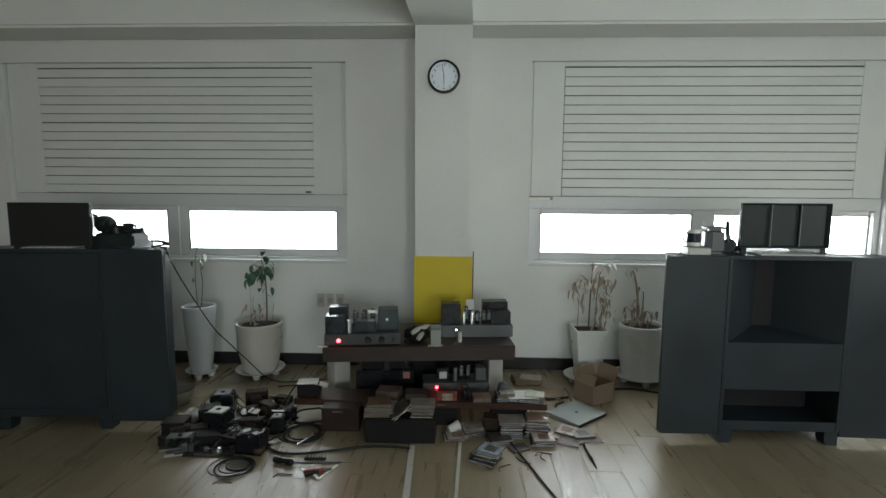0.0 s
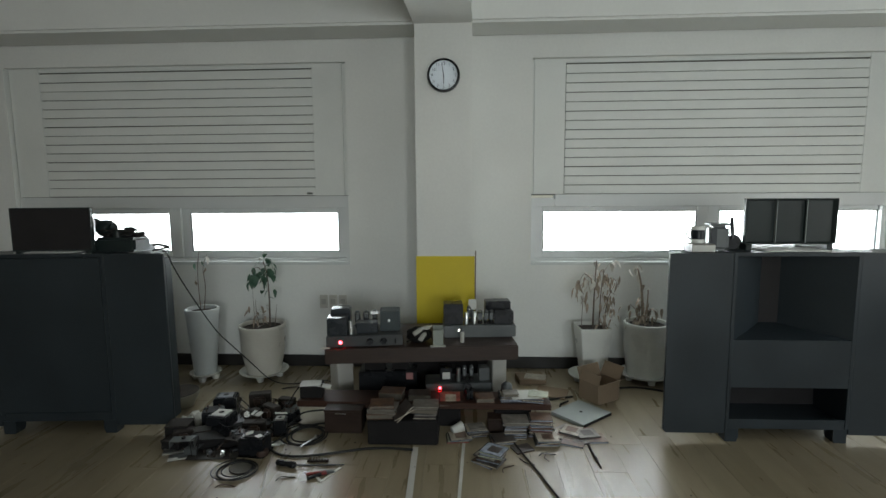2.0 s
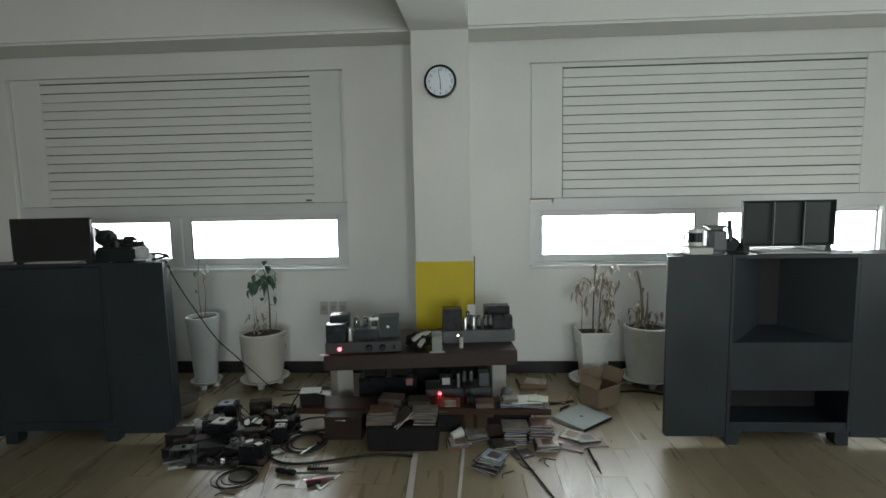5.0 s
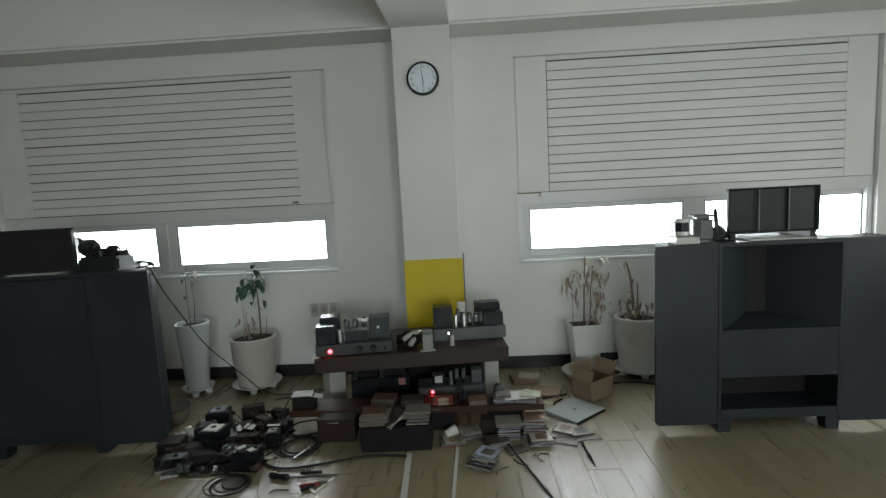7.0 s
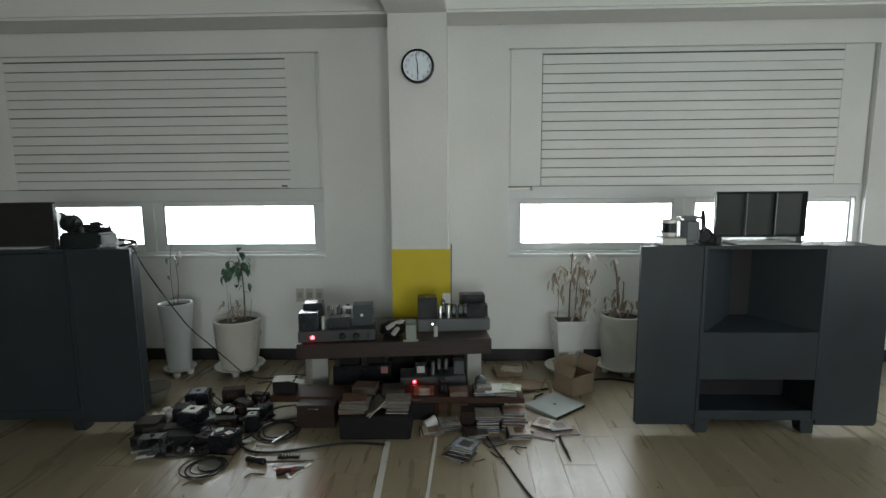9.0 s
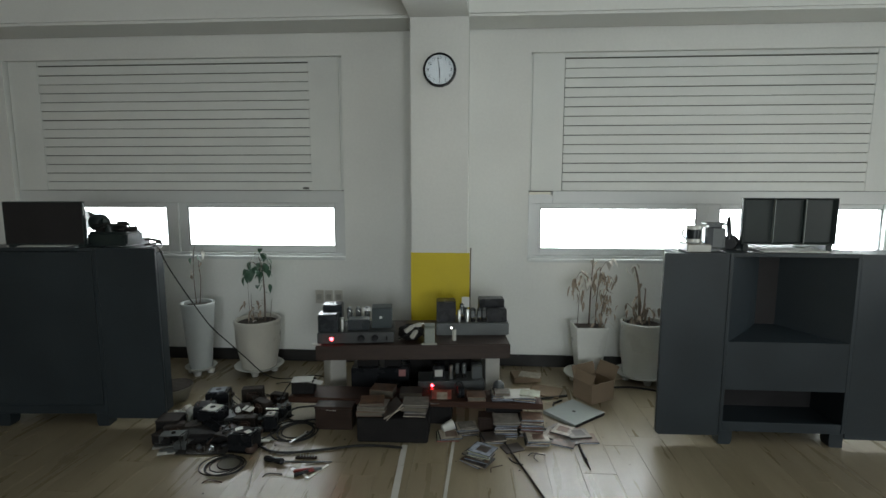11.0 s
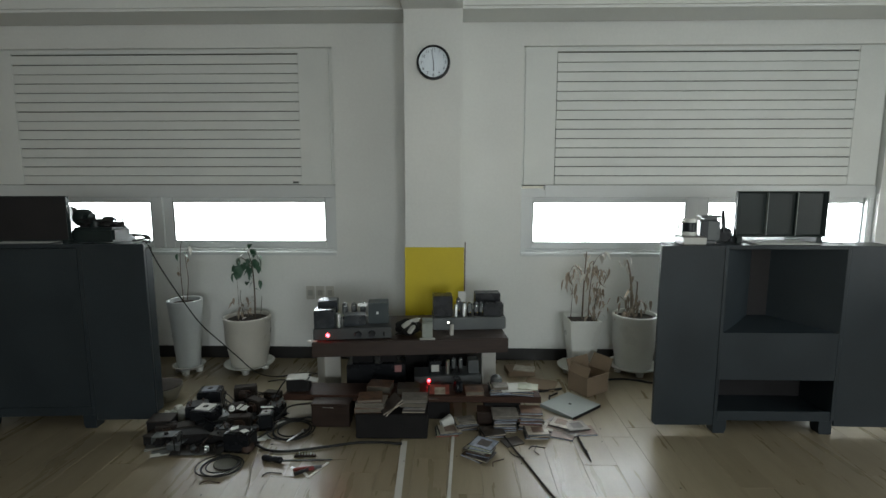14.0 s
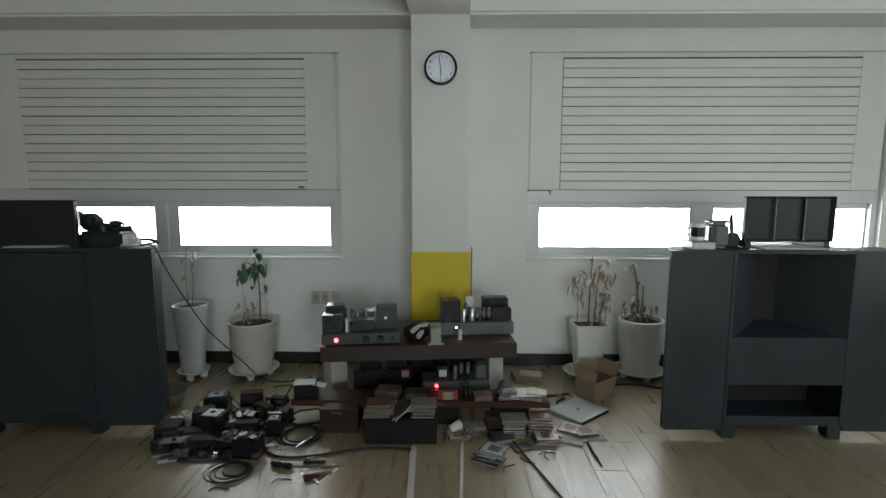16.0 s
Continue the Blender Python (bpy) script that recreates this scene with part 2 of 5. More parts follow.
setting("subfloor", boxed(XL - 0.2, XR + 0.2, YB - 0.2, DEEP, -0.12, -0.006), GROUT, "dark bed under the laminate floor", "floor")

# windows below, louvred shutters above
def window(name, x0, x1, panes):
    e = thing(name, Matrix(), "white plastic strip window, bright daylight behind the glass", "window", kind="structure")
    y0, y1 = WALL + 0.044, WALL + 0.16
    part("window_frame", boxed(x0, x1, y0, y1, RZ0, 0.975, 0.006, 2), PVC, e)
    cut = 0.745 if x0 > 0 else x0
    if x0 > 0:
        part("window_frame", boxed(x0, 0.932, y0, y1, 1.425, 1.498, 0.006, 2), PVC, e)
        cut = 0.932
    part("window_frame", boxed(cut, x1, y0, y1, 1.425, 1.5285, 0.003, 2), PVC, e)
    part("window_frame", boxed(x0, x0 + 0.05, y0, y1, 0.975, 1.425, 0.006, 2), PVC, e)
    part("window_frame", boxed(x1 - 0.05, x1, y0, y1, 0.975, 1.425, 0.006, 2), PVC, e)
    for k, (a, b) in enumerate(panes):
        ys = y0 + 0.03 + 0.02 * k
        sash = bmesh.new()
        l = a - 0.13 if k == 0 else a - 0.10
        r = b + 0.10 if k == 0 else b + 0.12
        box(sash, l, a, ys, ys + 0.03, 0.975, 1.425, 0.004)
        box(sash, b, r, ys, ys + 0.03, 0.975, 1.425, 0.004)
        box(sash, a, b, ys, ys + 0.03, 0.975, 1.035, 0.004)
        box(sash, a, b, ys, ys + 0.03, 1.382, 1.425, 0.004)
        s = part("sash", sash, PVC, e)
        for q in ((a - 0.001, a + 0.006, 1.034, 1.383), (b - 0.006, b + 0.001, 1.034, 1.383), (a + 0.006, b - 0.006, 1.034, 1.040), (a + 0.006, b - 0.006, 1.377, 1.383)):
            part("gasket", boxed(q[0], q[1], ys - 0.002, ys + 0.012, q[2], q[3]), SEAL, s)
        g = part("pane", boxed(a, b, ys + 0.012, ys + 0.018, 1.035, 1.382), GLASS, s)
        g.visible_shadow = False
    part("window_sill", boxed(x0, x1, WALL - 0.012, WALL + 0.045, RZ0, RZ0 + 0.028, 0.006, 2), PVC, e)
    return e


window("window_1", RECESS[0][0], RECESS[0][1], ((-3.72, -2.505), (-2.322, -0.970)))
window("window_2", RECESS[1][0], RECESS[1][1], ((0.836, 2.138), (2.334, 3.64)))


def shutter(x0, x1, s0, s1, label):
    e = thing("louvre_shutter", Matrix(), label, "shutter")
    y = WALL + 0.046
    z0, z1 = 1.532, RZ1 + 0.01
    # added dark sheet: its colour draws the shade in the slat gaps
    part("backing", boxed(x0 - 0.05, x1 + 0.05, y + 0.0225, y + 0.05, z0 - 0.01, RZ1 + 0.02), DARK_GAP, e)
    part("stile", boxed(x0, s0, y, y + 0.02, z0, z1, 0.002), SHUT, e)
    part("stile", boxed(s1, x1, y, y + 0.02, z0, z1, 0.002), SHUT, e)
    part("head_rail", boxed(s0 + 0.001, s1 - 0.001, y + 0.004, y + 0.022, 2.621, z1, 0.001), SHUT, e)
    part("jamb", boxed(x0 - 0.05, x0 + 0.02, y + 0.016, y + 0.0222, z0 + 0.002, z1 - 0.001), SHUT, e)
    part("jamb", boxed(x1 - 0.02, x1 + 0.05, y + 0.016, y + 0.0222, z0 + 0.002, z1 - 0.001), SHUT, e)
    if x0 < 0:
        part("latch", boxed(s1 - 0.075, s1 - 0.025, y - 0.006, y + 0.002, z0 + 0.012, z0 + 0.028, 0.002), DARK_GAP, e, "small dark latch")
    n = 14
    pitch = (2.612 - z0) / n
    me = mesh_of("slat", boxed(s0 + (0.005 if s0 > 0 else -0.004), s1 + 0.004, -0.006, 0.006, 0.0, pitch - 0.0062, 0.002), SHUT)
    for i in range(n):
        o = new("slat", me)
        o.parent = e
        o.matrix_basis = pose(0, y + 0.009, z0 + 0.003 + i * pitch, random.uniform(-0.25, 0.25), random.uniform(-0.03, 0.03), 0)
    return e


shutter(RECESS[0][0] + 0.01, -0.895, -3.60, -1.155, "closed off-white louvre shutter over the strip window")
shutter(0.745, RECESS[1][1] - 0.01, 1.004, 3.445, "closed off-white louvre shutter over the strip window")

# ---- loudspeakers ----
def loudspeaker(m, label, side):
    e = thing("loudspeaker", m, label, "loudspeaker", "pair of horn loudspeakers")
    hw, d = 0.37, 0.62
    for sx in (-1, 1):
        part("side_panel", boxed(min(sx * hw, sx * (hw - 0.022)), max(sx * hw, sx * (hw - 0.022)), 0, d, 0.09, 1.19, 0.0015), SPK, e)
    part("top_panel", boxed(-hw + 0.022, hw - 0.022, 0, d, 1.166, 1.19, 0.002), SPK, e)
    part("back_panel", boxed(-hw + 0.022, hw - 0.022, d - 0.022, d, 0.09, 1.166), SPK, e)
    part("bottom_panel", boxed(-hw + 0.022, hw - 0.022, 0.026, d - 0.022, 0.10, 0.125), SPK, e)
    if side:
        part("front_cover", boxed(-hw + 0.024, hw - 0.024, -0.004, 0.003, 0.15, 1.163, 0.001), SPK, e)
    part("lower_panel", boxed(-hw + 0.022, hw - 0.022, 0.002, 0.024, 0.352, 0.652, 0.0005), SPK, e)
    part("horn_floor", boxed(-hw + 0.0225, hw - 0.0225, 0.0, 0.30, -0.016, 0.0, 0.0005), SPK, e, "", pose(0, 0.003, 0.652, 9, 0, 0))
    for sx in (-1, 1):
        bm = bmesh.new()
        prof = [(0.348 - 1.2 * q + 0.5 * q * q, 0.003 + q) for q in (0.0, 0.03, 0.07, 0.11, 0.15, 0.19, 0.23, 0.27)]
        lo = [bm.verts.new((sx * x, y, 0.655)) for x, y in prof]
        hi = [bm.verts.new((sx * x, y, 1.166)) for x, y in prof]
        lo2 = [bm.verts.new((sx * (x + 0.008), y + 0.012, 0.655)) for x, y in prof]
        hi2 = [bm.verts.new((sx * (x + 0.008), y + 0.012, 1.166)) for x, y in prof]
        for i in range(len(prof) - 1):
            bm.faces.new((lo[i], lo[i + 1], hi[i + 1], hi[i]))
            bm.faces.new((lo2[i], lo2[i + 1], hi2[i + 1], hi2[i]))
        bm.faces.new((lo[0], hi[0], hi2[0], lo2[0]))
        bmesh.ops.recalc_face_normals(bm, faces=bm.faces)
        part("horn_wall", bm, SPK, e)
    part("throat_board", boxed(-0.09, 0.09, 0.272, 0.29, 0.655, 1.166), SPKIN, e)
    port = bmesh.new()
    box(port, -hw + 0.022, hw - 0.022, 0.30, 0.31, 0.125, 0.352)
    part("port_back", port, SPKIN, e)
    part("bottom_rail", boxed(-hw + 0.022, hw - 0.022, 0.002, 0.024, 0.085, 0.146, 0.003), SPK, e)
    for sx in (-1, 1):
        for y in (0.0, d - 0.09):
            bm = bmesh.new()
            a = sx * (hw - 0.005)
            b = sx * (hw - 0.085)
            prism(bm, [(a, 0.0), (b + sx * 0.01, 0.0), (b, 0.03), (b, 0.088), (a, 0.088)], y + 0.004, y + 0.085)
            part("leg", bm, SPK, e)
    for sx in (-1, 1):
        bm = bmesh.new()
        x0, x1 = sx * (hw + 0.0008), sx * (hw + 0.375)
        c = 0.018
        prism(bm, [(x0, 0.055), (x1 - sx * c, 0.052), (x1, 0.052 + c), (x1, 1.185), (x0, 1.188)], 0.002, 0.026)
        bmesh.ops.bevel(bm, geom=list(bm.edges), offset=0.0012, segments=1, affect="EDGES")
        w = part("wing", bm, SPK, e)
        part("shelf", boxed(min(sx * (hw + 0.004), sx * (hw + 0.30)), max(sx * (hw + 0.004), sx * (hw + 0.30)), 0.026, 0.24, 1.16, 1.184, 0.003), SPK, w)
        part("brace", boxed(sx * (hw + 0.06) - 0.02, sx * (hw + 0.06) + 0.02, 0.026, 0.070, 0.10, 1.155, 0.003), SPK, w)
        if side == sx:
            part("edge_batten", boxed(x1 - 0.022 if sx > 0 else x1, x1 if sx > 0 else x1 + 0.022, 0.026, 0.105, 0.09, 1.158, 0.004), SPK, w)
    return e


RSP = pose(2.155, 4.945, 0, 0, 0, 0)
LSP = pose(-2.487, 4.885, 0, 0, 0, 4.0)
loudspeaker(RSP, "dark blue-grey horn loudspeaker cabinet with side wings, standing on the floor", 0)
loudspeaker(LSP, "dark blue-grey horn loudspeaker cabinet with side wings, in deep shade", 1)


def top_horn(m, label, covered=False, w=0.27, h=0.277):
    """A treble horn with three cells, on two feet."""
    e = thing("treble_horn", m, label, "horn", "pair of treble horns")
    z0 = 0.018 if covered else 0.042
    rim = bmesh.new()
    t = 0.007
    box(rim, -w, w, 0, 0.03, z0, z0 + t, 0.002)
    box(rim, -w, w, 0, 0.03, z0 + h - t, z0 + h, 0.002)
    box(rim, -w, -w + t, 0, 0.03, z0 + t, z0 + h - t, 0.002)
    box(rim, w - t, w, 0, 0.03, z0 + t, z0 + h - t, 0.002)
    part("mouth_rim", rim, HORN, e)
    zc = z0 + h / 2
    edges = (-w + t, -0.088, 0.088, w - t)
    for k in range(3):
        bm = bmesh.new()
        a, b = edges[k] + 0.0015, edges[k + 1] - 0.0015
        ring = []
        for s in (0.0, 0.3, 0.6, 1.0):
            f = (1 - s) ** 1.4 * 0.05 + 0.95
            y = 0.006 + s * 0.014
            cx = 0.0
            xa, xb, hz = cx + (a - cx) * f, cx + (b - cx) * f, (h / 2 - t) * f
            ring.append([bm.verts.new(p) for p in ((xa, y, zc - hz), (xb, y, zc - hz), (xb, y, zc + hz), (xa, y, zc + hz))])
        for p, q in zip(ring, ring[1:]):
            for i in range(4):
                j = (i + 1) % 4
                bm.faces.new((p[i], p[j], q[j], q[i]))
        bm.faces.new(ring[-1])
        part("cell", bm, HORN, e)
    for x in () if covered else (-0.088, 0.088):
        part("vane", boxed(x - 0.0022, x + 0.0022, -0.001, 0.03, z0 + t, z0 + h - t, 0.0008), VANE, e, "pale thin vane")
    bm = bmesh.new()
    lathe(bm, [(0.04, 0), (0.05, 0.01), (0.05, 0.07), (0.04, 0.085)], 24)
    part("driver", bm, BLACK, e, "", pose(0, 0.355, zc, -90, 0, 0))
    bm = bmesh.new()
    ring = []
    for y, f in ((0.03, 1.0), (0.17, 0.62), (0.34, 0.25)):
        ring.append([bm.verts.new((sx * (w - 0.004) * f, y, zc + sz * (h / 2 - 0.004) * f)) for sx, sz in ((-1, -1), (1, -1), (1, 1), (-1, 1))])
    for p, q in zip(ring, ring[1:]):
        for i in range(4):
            j = (i + 1) % 4
            bm.faces.new((p[i], p[j], q[j], q[i]))
    bm.faces.new(ring[-1])
    bmesh.ops.recalc_face_normals(bm, faces=bm.faces)
    part("shell", bm, HORN, e)
    if covered:
        part("cloth_front", boxed(-w + t, w - t, 0.001, 0.004, z0 + t, z0 + h - t), SPKIN, e)
    for x in (-w + 0.03, w - 0.03):
        part("foot", boxed(x - 0.018, x + 0.018, 0.005, 0.32, 0.0, z0, 0.004), HORN, e)
    return e


top_horn(pose(2.145, 5.02, 1.1905, 0, 0, 0), "dark grey three-cell treble horn on the loudspeaker cabinet")
top_horn(pose(-2.428, 4.893, 1.1905, 0, 0, 4), "black cloth-fronted treble horn on the loudspeaker cabinet", True, 0.250, 0.272)

# ---- pots ----
def saucer(r, z, parent):
    bm = bmesh.new()
    lathe(bm, [(r * 0.72, z), (r * 0.97, z + 0.022), (r, z + 0.030), (r * 0.95, z + 0.032), (r * 0.7, z + 0.010)], 36)
    s = part("saucer", bm, CERAM, parent)
    for k in range(4):
        a = -math.pi / 2 + k * math.pi / 2 + 0.12
        x, y = 0.62 * r * math.cos(a), 0.62 * r * math.sin(a)
        f = bmesh.new()
        lathe(f, [(0.026, 0.0), (0.034, z + 0.002)], 12, x, y)
        part("foot", f, CERAM, s)


def round_pot(m, r, h, rb, label, bulge=0.0, mat=CERAM):
    e = thing("plant_pot", m, label, "plant pot", "white plant pots along the wall")
    saucer(rb * 1.45, 0.035, e)
    z0 = 0.047
    bm = bmesh.new()
    mid = (r + rb) / 2 + bulge
    lathe(bm, [(rb, z0), (mid, z0 + (h - z0) * 0.5), (r * 0.97, h - 0.05), (r, h - 0.03), (r, h - 0.006), (r - 0.008, h), (r - 0.02, h - 0.004), (r - 0.022, h - 0.05), (r - 0.03, h - 0.06)], 44)
    part("pot", bm, mat, e)
    s = bmesh.new()
    lathe(s, [(r - 0.024, h - 0.058), (r - 0.026, h - 0.032), (r * 0.5, h - 0.024), (0.001, h - 0.02)], 28)
    part("soil", s, SOIL, e)
    return e


round_pot(pose(-2.035, 5.90, 0), 0.134, 0.612, 0.088, "tall slender grey-white ceramic plant pot, coloured darker for shade, on a footed saucer", 0.0, CERAM_GREY_SHADED)
round_pot(pose(-1.555, 5.965, 0), 0.190, 0.462, 0.140, "wide beige-white ceramic plant pot, coloured darker for shade, on a footed saucer", 0.015, CERAM_BEIGE_SHADED)
round_pot(pose(1.645, 6.0, 0), 0.178, 0.492, 0.142, "wide white ceramic plant pot on a footed saucer", 0.012)
e = thing("plant_pot", pose(1.205, 5.97, 0, 0, 0, 3), "square tapered white ceramic plant pot", "plant pot", "white plant pots along the wall")
saucer(0.19, 0.03, e)
bm = bmesh.new()
lathe(bm, [(0.082, 0.042), (0.128, 0.462), (0.115, 0.464), (0.111, 0.41)], square=True)
bmesh.ops.bevel(bm, geom=list(bm.edges), offset=0.006, segments=2, affect="EDGES")
part("pot", bm, CERAM, e)
s = bmesh.new()
lathe(s, [(0.110, 0.41), (0.112, 0.437), (0.06, 0.447), (0.001, 0.45)], square=True)
part("soil", s, SOIL, e)


# ---- table, boards and wall things ----
TAB = pose(-0.111, 5.065, 0, 0, 0, 5.9)
e = thing("low_table", TAB, "dark wooden low table with a thick top on white blocks", "table")
part("tabletop", boxed(-0.636, 0.636, 0.0, 0.62, 0.45, 0.549, 0.006, 2), WALNUT, e)
part("block_leg", boxed(-0.062, 0.062, 0.0, 0.19, 0.0, 0.449, 0.006), WHITEB, e, "", pose(-0.575, 0.49, 0, 0, 0, 26))
part("block_leg", boxed(0.515, 0.62, 0.36, 0.60, 0.0, 0.449, 0.006), WHITEB, e)
solid("yellow_board", boxed(-0.23, 0.236, 0.0, 0.008, 0.0, 0.603, 0.001), YELLOW, pose(0.002, COL - 0.028, 0.4475, -1.5, 0, 0), "plain yellow board leaning against the column behind the amplifiers", "board")
solid("thin_stick", tube(bmesh.new(), [(0, 0, 0), (0.001, 0.004, 0.3), (0.004, 0.01, 0.645)], 0.0045, 8), STEM, pose(0.242, COL - 0.026, 0.4475), "thin dark wooden stick standing beside the yellow board", "stick")
# made-up riser carrying the yellow board, black to sink into the dark there
solid("black_crate", boxed(-0.26, 0.26, -0.1, 0.03, 0.0, 0.447, 0.003), BLACKM, pose(0.0, COL - 0.05, 0.0), "matte black riser added behind the low table to carry the yellow board", "crate")

e = thing("wall_clock", pose(0.001, COL, 2.444), "round wall clock with a black rim and white dial", "clock")
bm = bmesh.new()
lathe(bm, [(0.108, 0.030), (0.113, 0.036), (0.122, 0.034), (0.126, 0.022), (0.126, 0.0), (0.1, 0.0)], 56, close=False)
part("rim", bm, BLACK, e, "", pose(0, 0, 0, 90, 0, 0))
bm = bmesh.new()
lathe(bm, [(0.112, 0.001), (0.112, 0.014)], 56)
part("dial", bm, material("clock_dial", (0.43, 0.47, 0.49), 0.5, vary=0.04), e, "", pose(0, 0, 0, 90, 0, 0))
for k in range(1, 13):
    cu = bpy.data.curves.new("numeral", "FONT")
    cu.body, cu.size, cu.align_x, cu.align_y, cu.extrude = str(k), 0.031, "CENTER", "CENTER", 0.0004
    tmp = bpy.data.objects.new("numeral", cu)
    scene.collection.objects.link(tmp)
    bpy.context.view_layer.update()
    me = bpy.data.meshes.new_from_object(tmp)
    bpy.data.objects.remove(tmp)
    me.materials.append(BLACK)
    o = new("numeral", me)
    o.parent = e
    a = radians(90 - 30 * k)
    o.matrix_basis = pose(0.088 * math.cos(a), -0.0165, 0.088 * math.sin(a), 90, 0, 0)
part("minute_pointer", boxed(-0.0022, 0.0022, -0.021, -0.019, -0.02, 0.088), BLACK, e, "", pose(0, 0, 0, 0, -9, 0))
part("hour_pointer", boxed(-0.0032, 0.0032, -0.0185, -0.0168, -0.018, 0.062), BLACK, e, "", pose(0, 0, 0, 0, 179, 0))
bm = bmesh.new()
lathe(bm, [(0.108, 0.024), (0.108, 0.026)], 48)
g = part("glass", bm, GLASS, e, "", pose(0, 0, 0, 90, 0, 0))
g.visible_shadow = False

OUTLET = material("ivory_plastic", (0.50, 0.49, 0.44), 0.4, vary=0.1)
for k in range(3):
    e = thing("wall_outlet", pose(-1.098 + 0.086 * k, WALL - 0.001, 0.595), "dull ivory plastic wall outlet plate", "outlet", "row of wall outlets")
    part("plate", boxed(-0.036, 0.036, -0.010, 0.0, -0.06, 0.06, 0.003, 2), OUTLET, e)
    part("socket", boxed(-0.021, 0.021, -0.013, -0.009, -0.025, 0.025, 0.002), material("ivory_socket", (0.36, 0.355, 0.32), 0.5), e)

# ---- plants ----
def leaf_mesh(name, ln, wd, mat, curl):
    bm = bmesh.new()
    rows = []
    for i, (t, w) in enumerate(((0, 0.08), (0.25, 0.8), (0.55, 1.0), (0.8, 0.6), (1.0, 0.05))):
        y, z = ln * t, -curl * ln * t * t
        rows.append([bm.verts.new((-wd * w / 2, y, z + 0.12 * wd * w)), bm.verts.new((0, y, z)), bm.verts.new((wd * w / 2, y, z + 0.12 * wd * w))])
    for a, b in zip(rows, rows[1:]):
        for k in range(2):
            bm.faces.new((a[k], a[k + 1], b[k + 1], b[k]))
    return mesh_of(name, bm, mat)


LEAF_G = [leaf_mesh("leaf", 0.06, 0.038, LEAF, 0.6), leaf_mesh("leaf", 0.045, 0.032, LEAF, 1.0)]
LEAF_D = [leaf_mesh("leaf", 0.046, 0.018, DRY, 1.1), leaf_mesh("leaf", 0.034, 0.021, DRY, 1.6), leaf_mesh("leaf", 0.056, 0.011, DRY, 0.7)]
PALE = material("pale_dead_leaf", (0.62, 0.60, 0.55), 0.7, vary=0.2)
LEAF_P = [leaf_mesh("leaf", 0.05, 0.028, PALE, 0.8)]


def plant(m, stems, leaves, label, mat=STEM):
    """stems: (points, radius); leaves: (place, turn, tilt, kind list)."""
    e = thing("potted_plant", m, label, "plant", "plants along the wall")
    for pts, r in stems:
        part("stem", tube(bmesh.new(), pts, r, 6, r * 0.45), mat, e)
    for (x, y, z), turn, tilt, kinds in leaves:
        o = new("leaf", random.choice(kinds))
        o.parent = e
        s = random.uniform(0.75, 1.25)
        o.matrix_basis = pose(x, y, z, tilt, 0, turn) @ Matrix.Diagonal((s, s, s, 1))
    return e


def sprinkle(pts, n, spread, kinds, droop=(-70, 10)):
    out = []
    for _ in range(n):
        x, y, z = random.choice(pts)
        out.append(((x + random.gauss(0, spread), y + random.gauss(0, spread), z + random.gauss(0, spread)), random.uniform(0, 360), random.uniform(*droop), kinds))
    return out


plant(pose(-2.035, 5.90, 0.588),
      [([(0.02, 0, 0), (0.035, 0.01, 0.2), (0.03, 0, 0.36), (0.07, 0, 0.47)], 0.004), ([(-0.02, 0.02, 0), (-0.03, 0.02, 0.22), (-0.01, 0.0, 0.42), (0.015, 0.0, 0.53)], 0.004)],
      [((-0.03, -0.01, 0.40), 80, -60, LEAF_G), ((0.0, -0.01, 0.44), 300, -70, LEAF_G), ((0.015, 0, 0.52), 20, 50, LEAF_D), ((0.06, 0, 0.46), 250, -40, LEAF_P), ((0.03, -0.01, 0.42), 90, -75, LEAF_G),
       ((-0.035, 0, 0.30), 100, -70, LEAF_D), ((-0.04, 0, 0.25), 200, -75, LEAF_D), ((0.05, 0, 0.36), 0, -70, LEAF_D)],
      "nearly bare spindly plant with a few curled leaves")
plant(pose(-1.555, 5.965, 0.438) @ Matrix.Diagonal((1.1, 1, 1.18, 1)),
      [([(0.06, 0, 0), (0.065, 0, 0.2), (0.055, 0.0, 0.38), (0.03, 0, 0.47)], 0.007), ([(0.055, 0, 0.36), (-0.02, 0, 0.43), (-0.06, -0.01, 0.38)], 0.004), ([(-0.03, 0.02, 0), (-0.05, 0.02, 0.12), (-0.04, 0.0, 0.2)], 0.003), ([(-0.05, -0.02, 0), (-0.055, -0.02, 0.3)], 0.002), ([(0.1, 0, 0), (0.12, 0, 0.16)], 0.003)],
      sprinkle([(0.06, 0, 0.42), (0.04, 0, 0.37), (0.07, 0, 0.46), (-0.04, 0, 0.39), (-0.05, 0, 0.36)], 46, 0.024, LEAF_G) + sprinkle([(0.07, 0, 0.3), (0.06, 0, 0.26)], 6, 0.025, LEAF_G)
      + sprinkle([(-0.04, 0.01, 0.10), (0.0, 0, 0.12), (-0.02, 0, 0.06)], 22, 0.03, LEAF_D, (-60, 40)) + [((0.02, 0, 0.49), 40, 20, LEAF_P), ((0.01, -0.03, 0.01), 120, 10, LEAF_P)],
      "small green-leaved plant with dried brown growth at its foot")
